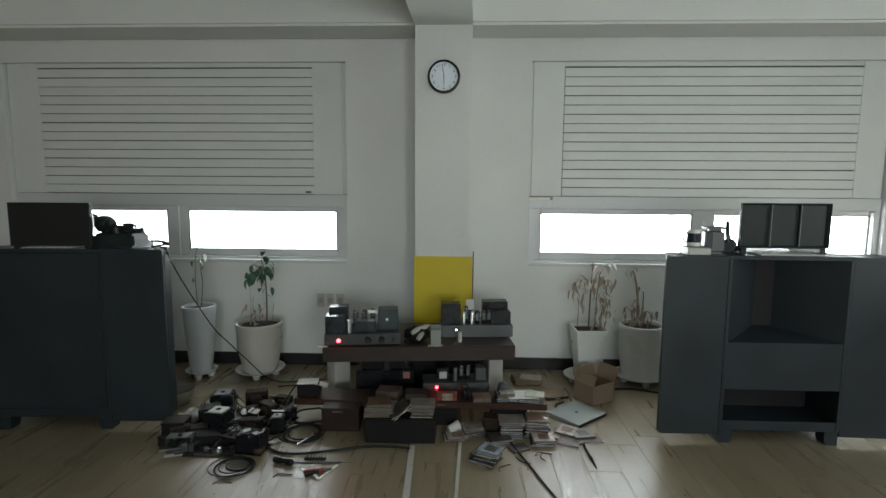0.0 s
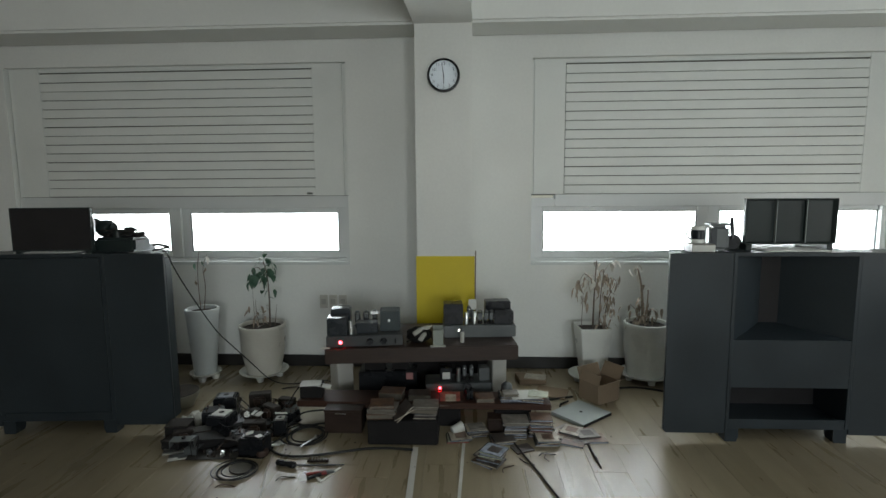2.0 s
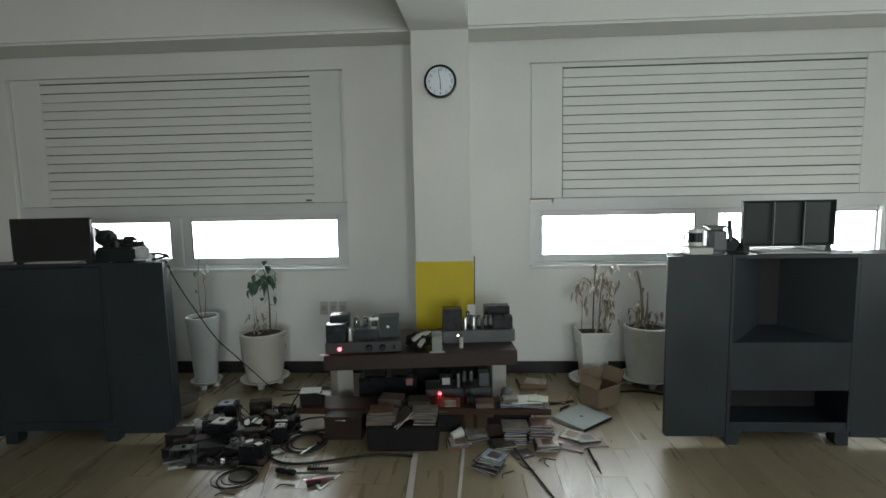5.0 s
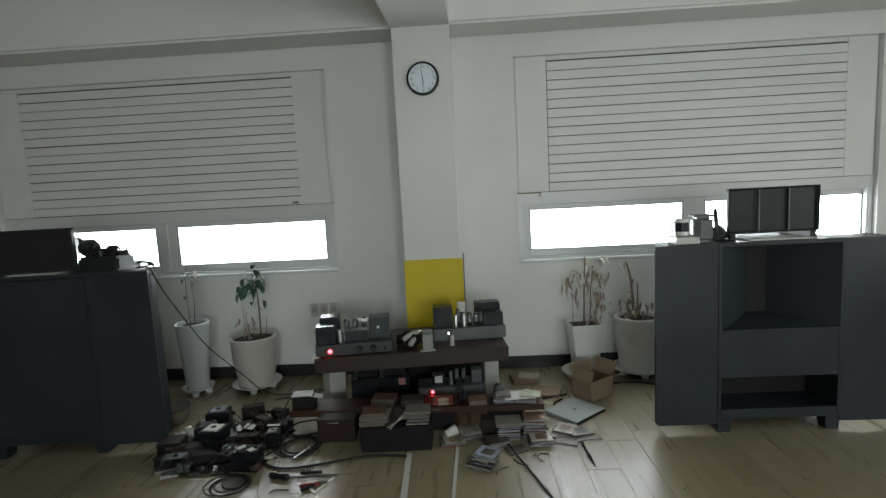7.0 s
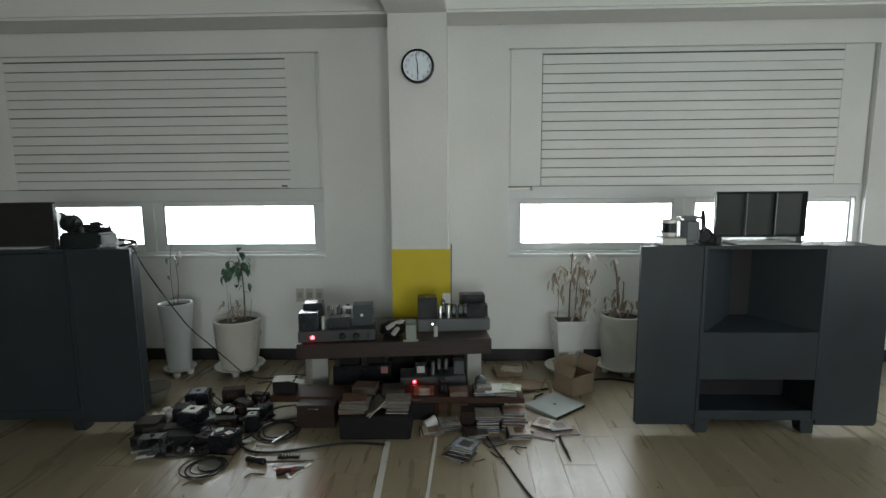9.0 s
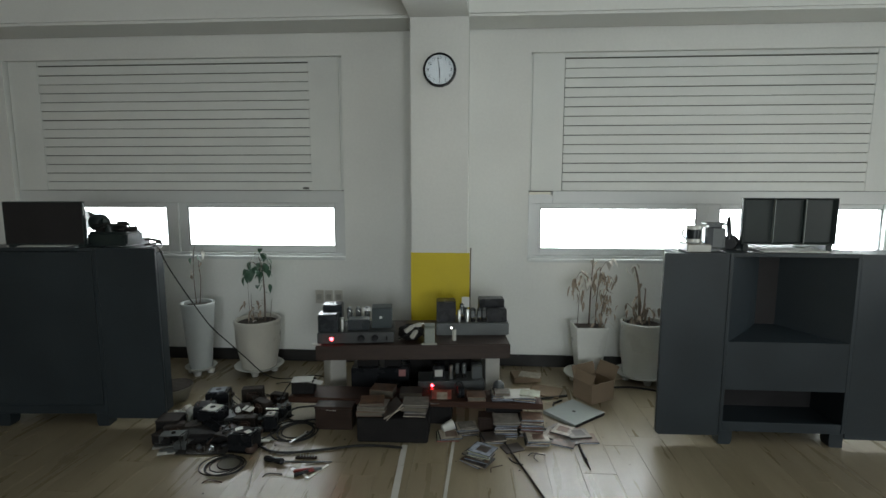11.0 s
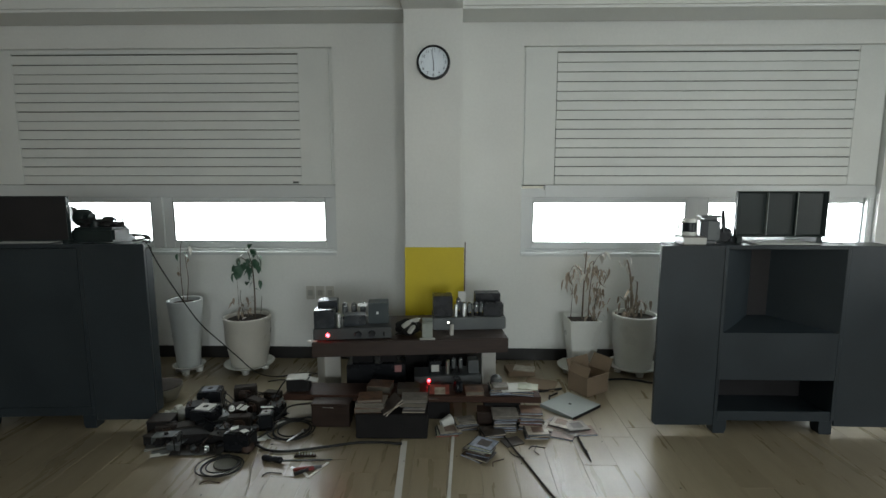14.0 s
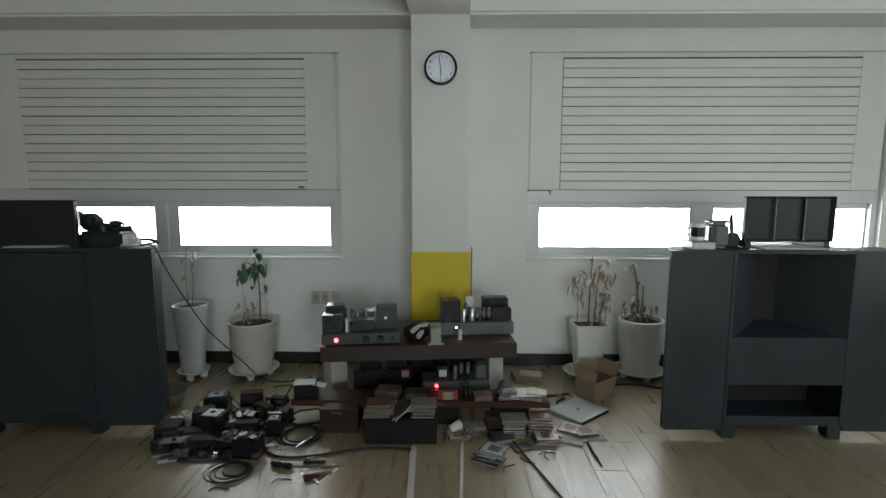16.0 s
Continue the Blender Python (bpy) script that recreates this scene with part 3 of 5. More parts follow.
plant(pose(1.205, 5.97, 0.44) @ Matrix.Diagonal((1.1, 1, 1.22, 1)),
      [([(0.0, 0, 0), (0.005, 0, 0.25), (0.015, 0, 0.46)], 0.007), ([(0.07, 0, 0.38), (0.10, 0, 0.43), (0.15, 0, 0.46)], 0.002), ([(0.05, 0.02, 0), (0.055, 0.02, 0.2), (0.07, 0, 0.4)], 0.005), ([(-0.08, 0.02, 0), (-0.075, 0, 0.24)], 0.003), ([(0.005, 0, 0.3), (-0.07, 0, 0.37), (-0.12, -0.01, 0.28)], 0.003), ([(0.06, 0.02, 0.3), (0.14, 0.01, 0.34), (0.18, 0, 0.28)], 0.003), ([(0.08, 0, 0.0), (0.1, 0, 0.18), (0.13, 0, 0.26)], 0.004)],
      sprinkle([(0.06, 0, 0.3), (0.1, 0, 0.22), (0.12, 0, 0.16), (0.08, 0, 0.1), (0.14, 0, 0.3), (0.1, 0, 0.05), (0.06, 0, 0.36)], 95, 0.034, LEAF_D, (-85, 20))
      + sprinkle([(-0.08, 0, 0.34), (-0.11, 0, 0.28), (-0.03, 0, 0.35), (-0.06, 0, 0.22), (-0.02, 0, 0.28)], 34, 0.026, LEAF_D, (-85, 0)) + sprinkle([(0.0, 0, 0.4), (0.04, 0, 0.35), (-0.01, -0.02, 0.33)], 8, 0.03, LEAF_P) + sprinkle([(0.02, 0, 0.45), (0.1, 0, 0.45), (0.15, 0, 0.46)], 6, 0.012, LEAF_P, (-20, 40)),
      "tall dead plant with withered brown drooping leaves")
plant(pose(1.635, 6.0, 0.467) @ Matrix.Diagonal((1.05, 1, 1.12, 1)),
      [([(-0.02, 0, 0), (-0.03, 0, 0.2), (-0.05, 0, 0.34), (-0.075, 0, 0.42)], 0.012), ([(-0.01, 0, 0.0), (0.01, 0, 0.14), (0.015, 0, 0.26)], 0.009), ([(-0.05, 0, 0.0), (-0.07, 0, 0.1), (-0.12, 0, 0.15)], 0.005)],
      sprinkle([(-0.1, -0.02, 0.1), (-0.05, -0.04, 0.08), (0.02, -0.03, 0.09), (0.08, 0, 0.1), (-0.02, 0.0, 0.05)], 54, 0.03, LEAF_D, (-70, 20)) + sprinkle([(-0.03, 0, 0.16), (-0.035, 0, 0.22), (-0.04, 0, 0.28)], 16, 0.014, LEAF_D, (-80, 0)) + [((-0.08, 0, 0.43), 60, -30, LEAF_P), ((-0.09, -0.01, 0.42), 150, -50, LEAF_P), ((-0.07, 0, 0.44), 280, -20, LEAF_P), ((-0.06, 0, 0.38), 0, -60, LEAF_P), ((-0.13, 0, 0.41), 100, -80, LEAF_P)],
      "withered plant with a thick pale dead stalk", STALK)
TUB = material("dull_khaki_plastic", (0.21, 0.20, 0.155), 0.35, vary=0.2, scale=8)
e = thing("plant_pot", pose(-1.945, 5.35, 0.0), "low khaki tub heaped with dark soil beside the loudspeaker", "plant pot", "white plant pots along the wall")
part("pot", lathe(bmesh.new(), [(0.095, 0.0), (0.135, 0.09), (0.138, 0.105), (0.128, 0.105)], 32), TUB, e)
part("soil", lathe(bmesh.new(), [(0.127, 0.1), (0.134, 0.112), (0.06, 0.122), (0.001, 0.125)], 28), SOIL, e)


# ---- electronics ----
def transformer(m, w, d, h, label, plate=None, mat=BLACK, group="transformers heaped on the floor"):
    """A potted mains transformer: can, base flange, top plate and terminals."""
    e = thing("transformer", m, label, "transformer", group)
    part("can", boxed(-w / 2, w / 2, -d / 2, d / 2, 0.004, h - 0.004, min(w, d) * 0.06, 2), mat, e)
    part("flange", boxed(-w / 2 - 0.008, w / 2 + 0.008, -d / 2 - 0.008, d / 2 + 0.008, 0.0, 0.006, 0.001), mat, e)
    if plate is not None:
        part("top_plate", boxed(-w * 0.32, w * 0.32, -d * 0.34, d * 0.34, h - 0.0045, h + 0.003, 0.001), plate, e, "pale label plate")
        part("terminal_hole", lathe(bmesh.new(), [(w * 0.12, h + 0.003), (w * 0.11, h + 0.0045)], 16), BLACKM, e)
    else:
        for k in range(4):
            part("terminal", lathe(bmesh.new(), [(0.005, h - 0.004), (0.005, h + 0.012)], 8, (k % 2 - 0.5) * w * 0.55, (k // 2 - 0.5) * d * 0.55), COPPER, e)
    return e


def open_transformer(m, w, d, h, label):
    """An open-frame transformer: stacked core and a wound bobbin."""
    e = thing("transformer", m, label, "transformer", "transformers heaped on the floor")
    part("core", boxed(-w / 2, w / 2, -d * 0.3, d * 0.3, 0, h, 0.004, 2), BROWN, e)
    part("winding", boxed(-w * 0.28, w * 0.28, -d / 2, d / 2, h * 0.2, h * 0.82, 0.012, 3), COPPER, e)
    part("frame_foot", boxed(-w * 0.6, w * 0.6, -d * 0.35, d * 0.35, 0, 0.003), GREYM, e)
    return e


def valve(parent, x, y, z, r, h, cap=True):
    """A vacuum tube: base, glass bulb, dark plate inside."""
    part("tube_base", lathe(bmesh.new(), [(r * 0.85, z), (r * 0.85, z + h * 0.22)], 16, x, y), BLACKM, parent)
    t = part("vacuum_tube", lathe(bmesh.new(), [(r * 0.8, z + h * 0.22), (r, z + h * 0.4), (r, z + h * 0.85), (r * 0.6, z + h * 0.97), (r * 0.1, z + h)], 18, x, y), TUBE, parent)
    t.visible_shadow = False
    part("plate", boxed(x - r * 0.6, x + r * 0.6, y - r * 0.4, y + r * 0.4, z + h * 0.28, z + h * 0.78, 0.002), GREYM, t)
    if cap:
        part("getter", lathe(bmesh.new(), [(r * 0.75, z + h * 0.84), (r * 0.45, z + h * 0.955)], 14, x, y), GREYM, t)


def can(parent, x, y, z, r, h, mat=SILVER):
    part("capacitor", lathe(bmesh.new(), [(r, z), (r, z + h - 0.003), (r * 0.85, z + h)], 20, x, y), mat, parent)


def block(parent, name, x0, x1, y0, y1, z0, z1, mat, bev=0.004, label=""):
    return part(name, boxed(x0, x1, y0, y1, z0, z1, bev, 2), mat, parent, label)


def knob(parent, x, z, r=0.021):
    k = part("knob", lathe(bmesh.new(), [(r * 1.1, 0), (r, 0.006), (r * 0.9, 0.022), (r * 0.8, 0.024)], 24), BLACK, parent, "", pose(x, 0, z, 90, 0, 0))
    return k


def lamp(parent, x, z, mat, r=0.009):
    part("bezel", lathe(bmesh.new(), [(r * 1.5, 0), (r * 1.4, 0.004)], 18), SILVER, parent, "", pose(x, 0, z, 90, 0, 0))
    part("pilot_lamp", lathe(bmesh.new(), [(r, 0.003), (r * 0.8, 0.009), (r * 0.2, 0.012)], 18), mat, parent, "", pose(x, 0, z, 90, 0, 0))


AMP = material("amplifier_panel", (0.045, 0.048, 0.048), 0.45, 0.1, spec=0.35, vary=0.2, scale=9)
SLATE = material("slate_blue_enamel", (0.012, 0.017, 0.021), 0.3, spec=0.3, vary=0.25, scale=9)
TEALBOX = material("teal_grey_enamel", (0.024, 0.036, 0.038), 0.4, spec=0.35, vary=0.2, scale=9)
e = thing("tube_amplifier", pose(-0.492, 5.066, 0.5495, 0, 0, 8), "grey tube amplifier with black transformers and a glowing red pilot lamp", "amplifier")
block(e, "chassis", -0.25, 0.25, 0, 0.29, 0.004, 0.076, AMP, 0.004)
for x in (-0.22, 0.22):
    for y in (0.03, 0.25):
        part("foot", lathe(bmesh.new(), [(0.012, 0), (0.014, 0.005)], 12, x, y), BLACKM, e)
t = block(e, "mains_transformer", -0.245, -0.115, 0.015, 0.13, 0.077, 0.191, SLATE)
block(t, "top_plate", -0.242, -0.118, 0.02, 0.125, 0.191, 0.195, GLOSS, 0.001, "glossy top plate")
t = block(e, "output_transformer", -0.235, -0.105, 0.155, 0.27, 0.077, 0.221, SLATE)
block(t, "top_plate", -0.23, -0.11, 0.16, 0.265, 0.221, 0.225, GLOSS, 0.001, "glossy top plate")
can(e, -0.092, 0.045, 0.077, 0.018, 0.088)
block(e, "choke", -0.055, 0.085, 0.05, 0.15, 0.077, 0.148, SLATE)
block(e, "output_transformer", 0.10, 0.235, 0.09, 0.22, 0.077, 0.215, TEALBOX)
part("screw", lathe(bmesh.new(), [(0.01, 0), (0.009, 0.004)], 12), SILVER, e, "", pose(0.16, 0.09, 0.15, 90, 0, 0))
for x, y in ((-0.06, 0.22), (0.0, 0.22), (0.06, 0.23)):
    valve(e, x, y, 0.077, 0.02, 0.12)
block(e, "nameplate", 0.03, 0.09, 0.2, 0.205, 0.17, 0.19, SILVER, 0.001)
knob(e, 0.035, 0.036)
knob(e, 0.125, 0.036)
lamp(e, -0.157, 0.036, REDLED, 0.012)
part("switch", boxed(0.198, 0.206, -0.014, 0.0, 0.022, 0.05, 0.002), BLACKM, e)

e = thing("tube_amplifier", pose(0.271, 5.308, 0.5495, 0, 0, 5), "silver-grey tube amplifier with black transformers and glass tubes", "amplifier")
block(e, "chassis", -0.252, 0.252, 0, 0.25, 0.0, 0.085, GREYM, 0.006)
block(e, "mains_transformer", -0.25, -0.115, 0.03, 0.16, 0.086, 0.232, BLACK, 0.006)
block(e, "output_transformer", 0.10, 0.24, 0.03, 0.11, 0.086, 0.175, BLACK, 0.005)
block(e, "output_transformer", 0.055, 0.235, 0.13, 0.235, 0.086, 0.226, BLACK, 0.005)
can(e, -0.093, 0.04, 0.086, 0.013, 0.085)
can(e, -0.035, 0.04, 0.086, 0.014, 0.088)
block(e, "paper_label", -0.07, -0.015, 0.12, 0.124, 0.17, 0.245, WHITEP, 0.0005, "white paper slip")
block(e, "slip_holder", -0.06, -0.03, 0.124, 0.15, 0.086, 0.235, GREYM, 0.003)
for x in (0.005, 0.05, 0.085):
    valve(e, x, 0.055, 0.086, 0.019, 0.098)
valve(e, -0.07, 0.10, 0.086, 0.016, 0.12)
lamp(e, -0.148, 0.055, WHITELED, 0.007)

# small things on the table
GREENCARD = material("dull_grey_green_card", (0.24, 0.26, 0.23), 0.6, vary=0.15, scale=20)
e = thing("small_carton", pose(-0.012, 5.14, 0.55, 0, 0, 4), "small dull grey-green carton on the table", "box")
part("carton", boxed(-0.034, 0.034, -0.025, 0.03, 0, 0.098, 0.002), GREENCARD, e)
part("flap", boxed(-0.034, 0.034, 0.0, 0.002, 0, 0.03), GREENCARD, e, "", pose(0, 0.03, 0.097, 25, 0, 0))
solid("paper_slip", boxed(-0.05, 0.05, -0.02, 0.02, 0, 0.0015), WHITEP, pose(-0.01, 5.095, 0.5495, 0, 0, 6), "slip of white paper on the table edge", "paper")
solid("paper_slip", boxed(-0.03, 0.03, -0.02, 0.02, 0, 0.003), WHITEP, pose(-0.745, 5.03, 0.5495, 0, 0, 6), "white card poking over the table edge", "paper")
e = thing("glue_tube", pose(0.148, 5.19, 0.5495), "upright white plastic tube with a cap", "tube")
part("tube", lathe(bmesh.new(), [(0.014, 0), (0.014, 0.07), (0.008, 0.074)], 16), WHITEB, e)
part("cap", lathe(bmesh.new(), [(0.008, 0.073), (0.008, 0.092)], 12), GREYM, e)
e = thing("cable_pouch", pose(-0.145, 5.20, 0.5495), "black cloth pouch with loose leads on the table", "pouch")
bm = bmesh.new()
bmesh.ops.create_icosphere(bm, subdivisions=3, radius=1.0)
for v in bm.verts:
    k = 1 + 0.22 * noise.noise(v.co * 2.2)
    v.co = Vector((v.co.x * 0.085 * k, v.co.y * 0.07 * k, max(0, 0.05 + v.co.z * 0.055 * k)))
part("pouch", bm, BLACKM, e)
part("lead", tube(bmesh.new(), [(-0.08, -0.03, 0.006), (-0.02, -0.08, 0.05), (0.05, -0.07, 0.09), (0.09, 0.0, 0.02)], 0.005), RUBBER, e)
for k, (x, y, z, rz, ry) in enumerate(((-0.005, -0.06, 0.085, 30, -28), (0.03, -0.075, 0.055, 50, -40), (0.045, -0.02, 0.10, 15, -15))):
    e = thing("plug_adaptor", pose(-0.145 + x, 5.20 + y, 0.5495 + z, 8, ry, rz), "off-white plastic plug adaptor lying on the black pouch", "adaptor", "plug adaptors")
    part("body", boxed(-0.032, 0.032, -0.014, 0.014, -0.012, 0.012, 0.004, 2), WHITEB, e)
    for s in (-0.006, 0.006):
        part("pin", tube(bmesh.new(), [(0.032, s, 0), (0.048, s, 0)], 0.0022, 8), SILVER, e)

# ---- low board and what stands on it ----
e = thing("low_board", pose(-0.115, 5.07, 0, 0, 0, 0), "long reddish-brown board on low black blocks", "board")
part("board", boxed(-0.85, 0.85, 0.0, 0.21, 0.128, 0.169, 0.004), REDWOOD, e)
for x in (-0.52, 0.13, 0.60):
    part("support_block", boxed(x - 0.12, x + 0.12, 0.02, 0.19, 0.0, 0.128, 0.004), BLACKM, e)
e = thing("wooden_box", pose(-0.625, 4.962, 0, 0, 0, 1), "dark reddish-brown wooden box against the low board", "box")
part("body", boxed(-0.122, 0.122, 0.0, 0.10, 0.0, 0.142, 0.004), WALNUT, e)
part("lid", boxed(-0.126, 0.126, -0.004, 0.102, 0.142, 0.158, 0.003), WALNUT, e)
# silver strip modelled in place of the highlight along the box front
part("clasp", boxed(-0.05, 0.02, -0.007, -0.004, 0.131, 0.137, 0.001), SILVER, e, "thin bright strip in place of a highlight")
e = thing("relay_box", pose(-0.885, 5.165, 0.1695, 0, 0, 6), "black box with white papers on its top", "box")
part("body", boxed(-0.075, 0.075, -0.05, 0.05, 0, 0.085, 0.004), BLACKM, e)
part("paper", boxed(-0.078, 0.06, -0.052, 0.05, 0.086, 0.091, 0.001), WHITEP, e, "", pose(0, 0, 0, 0, 0, 4))
part("paper", boxed(0.03, 0.12, -0.04, 0.02, 0.092, 0.095, 0.001), WHITEP, e, "", pose(0, 0, 0, 2, 10, -8))
e = thing("tube_amplifier", pose(0.122, 5.327, 0.0, 0, 0, 6), "small grey tube amplifier under the table with a red pilot lamp", "amplifier")
block(e, "chassis", -0.235, 0.235, 0, 0.2, 0.12, 0.205, GREYM, 0.004)
part("stand", boxed(-0.2, 0.2, 0.055, 0.2, 0.0, 0.119, 0.003), BLACKM, e)
lamp(e, -0.135, 0.178, REDLED, 0.011)
can(e, 0.0, 0.05, 0.206, 0.016, 0.10)
block(e, "label_card", -0.115, -0.06, 0.04, 0.044, 0.225, 0.275, WHITEP, 0.001, "white label card")
block(e, "mains_transformer", -0.13, -0.045, 0.05, 0.14, 0.206, 0.30, BLACK)
block(e, "choke", 0.15, 0.225, 0.04, 0.13, 0.206, 0.30, GREYM)
for x in (0.045, 0.095):
    valve(e, x, 0.07, 0.206, 0.018, 0.11)
e = thing("power_supply", pose(-0.40, 5.40, 0.0, 0, 0, 5), "black power supply standing in the shade under the table", "power supply")
block(e, "chassis", -0.21, 0.21, 0, 0.22, 0.0, 0.26, BLACK, 0.005)
block(e, "mains_transformer", -0.17, -0.02, 0.04, 0.18, 0.26, 0.40, BLACKM)
block(e, "choke", 0.03, 0.15, 0.04, 0.16, 0.26, 0.36, BLACKM)
block(e, "label_card", 0.135, 0.185, -0.002, 0.0, 0.20, 0.25, material("pinkish_label", (0.35, 0.16, 0.15), 0.7), 0.0005, "faded pink label")
e = thing("headphones", pose(0.185, 5.135, 0.1695, 0, 0, 10), "black headphones standing on the board", "headphones")
for s in (-1, 1):
    part("ear_cup", lathe(bmesh.new(), [(0.036, 0), (0.04, 0.01), (0.036, 0.022)], 24), BLACK, e, "", pose(0.014 * s, 0.0, 0.04, 90, 0, 80 if s > 0 else 100))
part("headband", tube(bmesh.new(), [(-0.03, 0, 0.06), (-0.02, 0.01, 0.095), (0.0, 0.012, 0.105), (0.02, 0.01, 0.095), (0.03, 0, 0.06)], 0.006), BLACK, e)

# ---- discs, books and papers ----
COVERS = [material("cover_" + n, c, 0.35, scale=22, fine=90, bump=0.0, coat=0.12, second=b) for n, c, b in (
    ("cream", (0.48, 0.44, 0.35), (0.17, 0.13, 0.10)), ("slate", (0.18, 0.21, 0.25), (0.05, 0.05, 0.06)), ("brown", (0.19, 0.11, 0.07), (0.05, 0.03, 0.022)),
    ("red", (0.34, 0.085, 0.06), (0.07, 0.03, 0.025)), ("grey", (0.27, 0.25, 0.22), (0.09, 0.08, 0.07)), ("dark", (0.075, 0.06, 0.05), (0.025, 0.02, 0.018)),
    ("sage", (0.40, 0.43, 0.32), (0.24, 0.24, 0.18)), ("blue", (0.38, 0.42, 0.48), (0.06, 0.08, 0.12)))]
CREAM, SLATEC, BROWNC, REDC, GREYC, DARKC, SAGE, BLUEC = range(8)
CASEM = material("jewel_case_plastic", (0.07, 0.07, 0.07), 0.2, vary=0.1)
CASE_ME = mesh_of("case", boxed(-0.071, 0.071, -0.062, 0.062, 0, 0.0085, 0.001), CASEM)
COVER_ME = [mesh_of("cover", boxed(-0.064, 0.069, -0.059, 0.059, 0.0086, 0.0098), c) for c in COVERS]
SPINE_ME = [mesh_of("spine", boxed(-0.069, 0.069, -0.0628, -0.062, 0.0015, 0.007), c) for c in COVERS]
PICTURE_ME = [mesh_of("picture", boxed(-0.03, 0.042, -0.034, 0.036, 0.0097, 0.0102), COVERS[k]) for k in (2, 0, 4, 0, 5, 3, 7, 5)]
NAMES = ("cream", "slate", "brown", "red", "grey", "dark", "pale green", "blue")


def disc_case(x, y, z, rz, c, rx=0.0, ry=0.0, where="loosely stacked", group="disc cases round the table"):
    e = thing("disc_case", pose(x, y, z, rx, ry, rz), "plastic disc case, %s cover, %s" % (NAMES[c], where), "disc case", group)
    for n, me in (("case", CASE_ME), ("cover", COVER_ME[c]), ("spine", SPINE_ME[(c * 3 + 1) % 8])):
        o = new(n, me)
        o.parent = e
    if c in (CREAM, GREYC, BLUEC, REDC):
        o = new("picture", PICTURE_ME[c])
        o.parent = e
    return e


def stack(x, y, z, n, rz, colours, wob=8, jit=0.007):
    for k in range(n):
        disc_case(x + random.uniform(-jit, jit), y + random.uniform(-jit, jit), z + 0.0101 * k, rz + random.uniform(-wob, wob), colours[k % len(colours)])


def book(x, y, z, rz, w, d, h, cover, label, rx=0.0, ry=0.0):
    e = thing("book", pose(x, y, z, rx, ry, rz), label, "book", "books by the table")
    bm = bmesh.new()
    box(bm, -w / 2, w / 2, -d / 2, d / 2, 0, 0.003)
    box(bm, -w / 2, w / 2, -d / 2, d / 2, h - 0.003, h)
    box(bm, -w / 2, -w / 2 + 0.004, -d / 2, d / 2, 0.003, h - 0.003)
    part("cover", bm, cover, e)
    part("page_block", boxed(-w / 2 + 0.004, w / 2 - 0.004, -d / 2 + 0.003, d / 2 - 0.003, 0.003, h - 0.003), AGED, e)
    return e


solid("black_case", boxed(-0.22, 0.22, 0.0, 0.23, 0.0, 0.155, 0.006, 2), BLACKM, pose(-0.216, 4.822, 0, 0, 0, 1), "black instrument case standing on the floor", "case")
book(-0.355, 4.92, 0.1555, 4, 0.19, 0.15, 0.03, COVERS[BROWNC], "brown-covered book on the black case")
book(-0.35, 4.92, 0.186, -3, 0.18, 0.14, 0.026, COVERS[GREYC], "grey-covered book on the black case")
book(-0.36, 4.93, 0.213, 8, 0.15, 0.13, 0.018, COVERS[BROWNC], "small brown book on top of the pile")
stack(-0.085, 4.92, 0.1555, 3, 2, (DARKC, GREYC, SLATEC), 4)
book(-0.085, 4.925, 0.1862, -2, 0.165, 0.13, 0.03, COVERS[DARKC], "dark book lying on disc cases")
book(-0.08, 4.925, 0.217, 3, 0.16, 0.13, 0.014, COVERS[GREYC], "thin grey book on top of the pile")
for rz, ry, z in ((28, -38, 0.165), (22, -24, 0.160)):
    disc_case(-0.225, 4.885 - z * 0.02, z + 0.03, rz, DARKC, 0, ry, "propped against books")

stack(0.487, 4.985, 0.0, 9, 3, (DARKC, BROWNC, BROWNC, CREAM, DARKC), 4)
book(0.49, 4.985, 0.0915, 2, 0.165, 0.14, 0.016, COVERS[GREYC], "grey booklet on a stack of disc cases")
stack(0.65, 5.0, 0.0, 12, -3, (REDC, BROWNC, CREAM, DARKC, REDC, BROWNC), 4)
e = thing("wooden_box", pose(0.365, 5.0, 0, 0, 0, -2), "small dark wooden box under the low board", "box")
part("body", boxed(-0.05, 0.05, 0.0, 0.10, 0.0, 0.085, 0.004), WALNUT, e)
part("lid", boxed(-0.053, 0.053, -0.003, 0.102, 0.085, 0.098, 0.003), WALNUT, e)
stack(0.40, 4.90, 0.0, 3, 8, (DARKC, BROWNC, DARKC), 8)
stack(0.675, 4.89, 0.0, 3, 6, (DARKC, BROWNC, DARKC), 8)
disc_case(0.678, 4.885, 0.0305, 4, CREAM)
for k, (dx, dy, rz, c) in enumerate(((-0.02, 0.0, -38, BROWNC), (0.0, -0.015, -30, DARKC), (0.005, 0.01, -22, BROWNC), (-0.01, 0.02, -34, GREYC), (0.012, 0.018, -18, BLUEC), (0.02, 0.03, -28, BLUEC))):
    disc_case(0.32 + dx, 4.65 + dy, 0.0102 * k, rz, c)
disc_case(0.12, 4.92, 0.0, 6, SAGE)
disc_case(0.135, 4.925, 0.0102, 12, CREAM)
stack(0.235, 5.0, 0.0, 4, 14, (BROWNC, DARKC, GREYC, CREAM), 8)
for x, y, rz, c in ((0.835, 5.06, 40, GREYC), (0.93, 5.03, -12, REDC), (0.90, 4.93, 30, GREYC), (0.80, 4.99, 70, CREAM), (0.985, 4.95, 5, BROWNC), (0.845, 4.90, -20, BROWNC)):
    disc_case(x, y, 0.0, rz, c, where="lying on the floor")
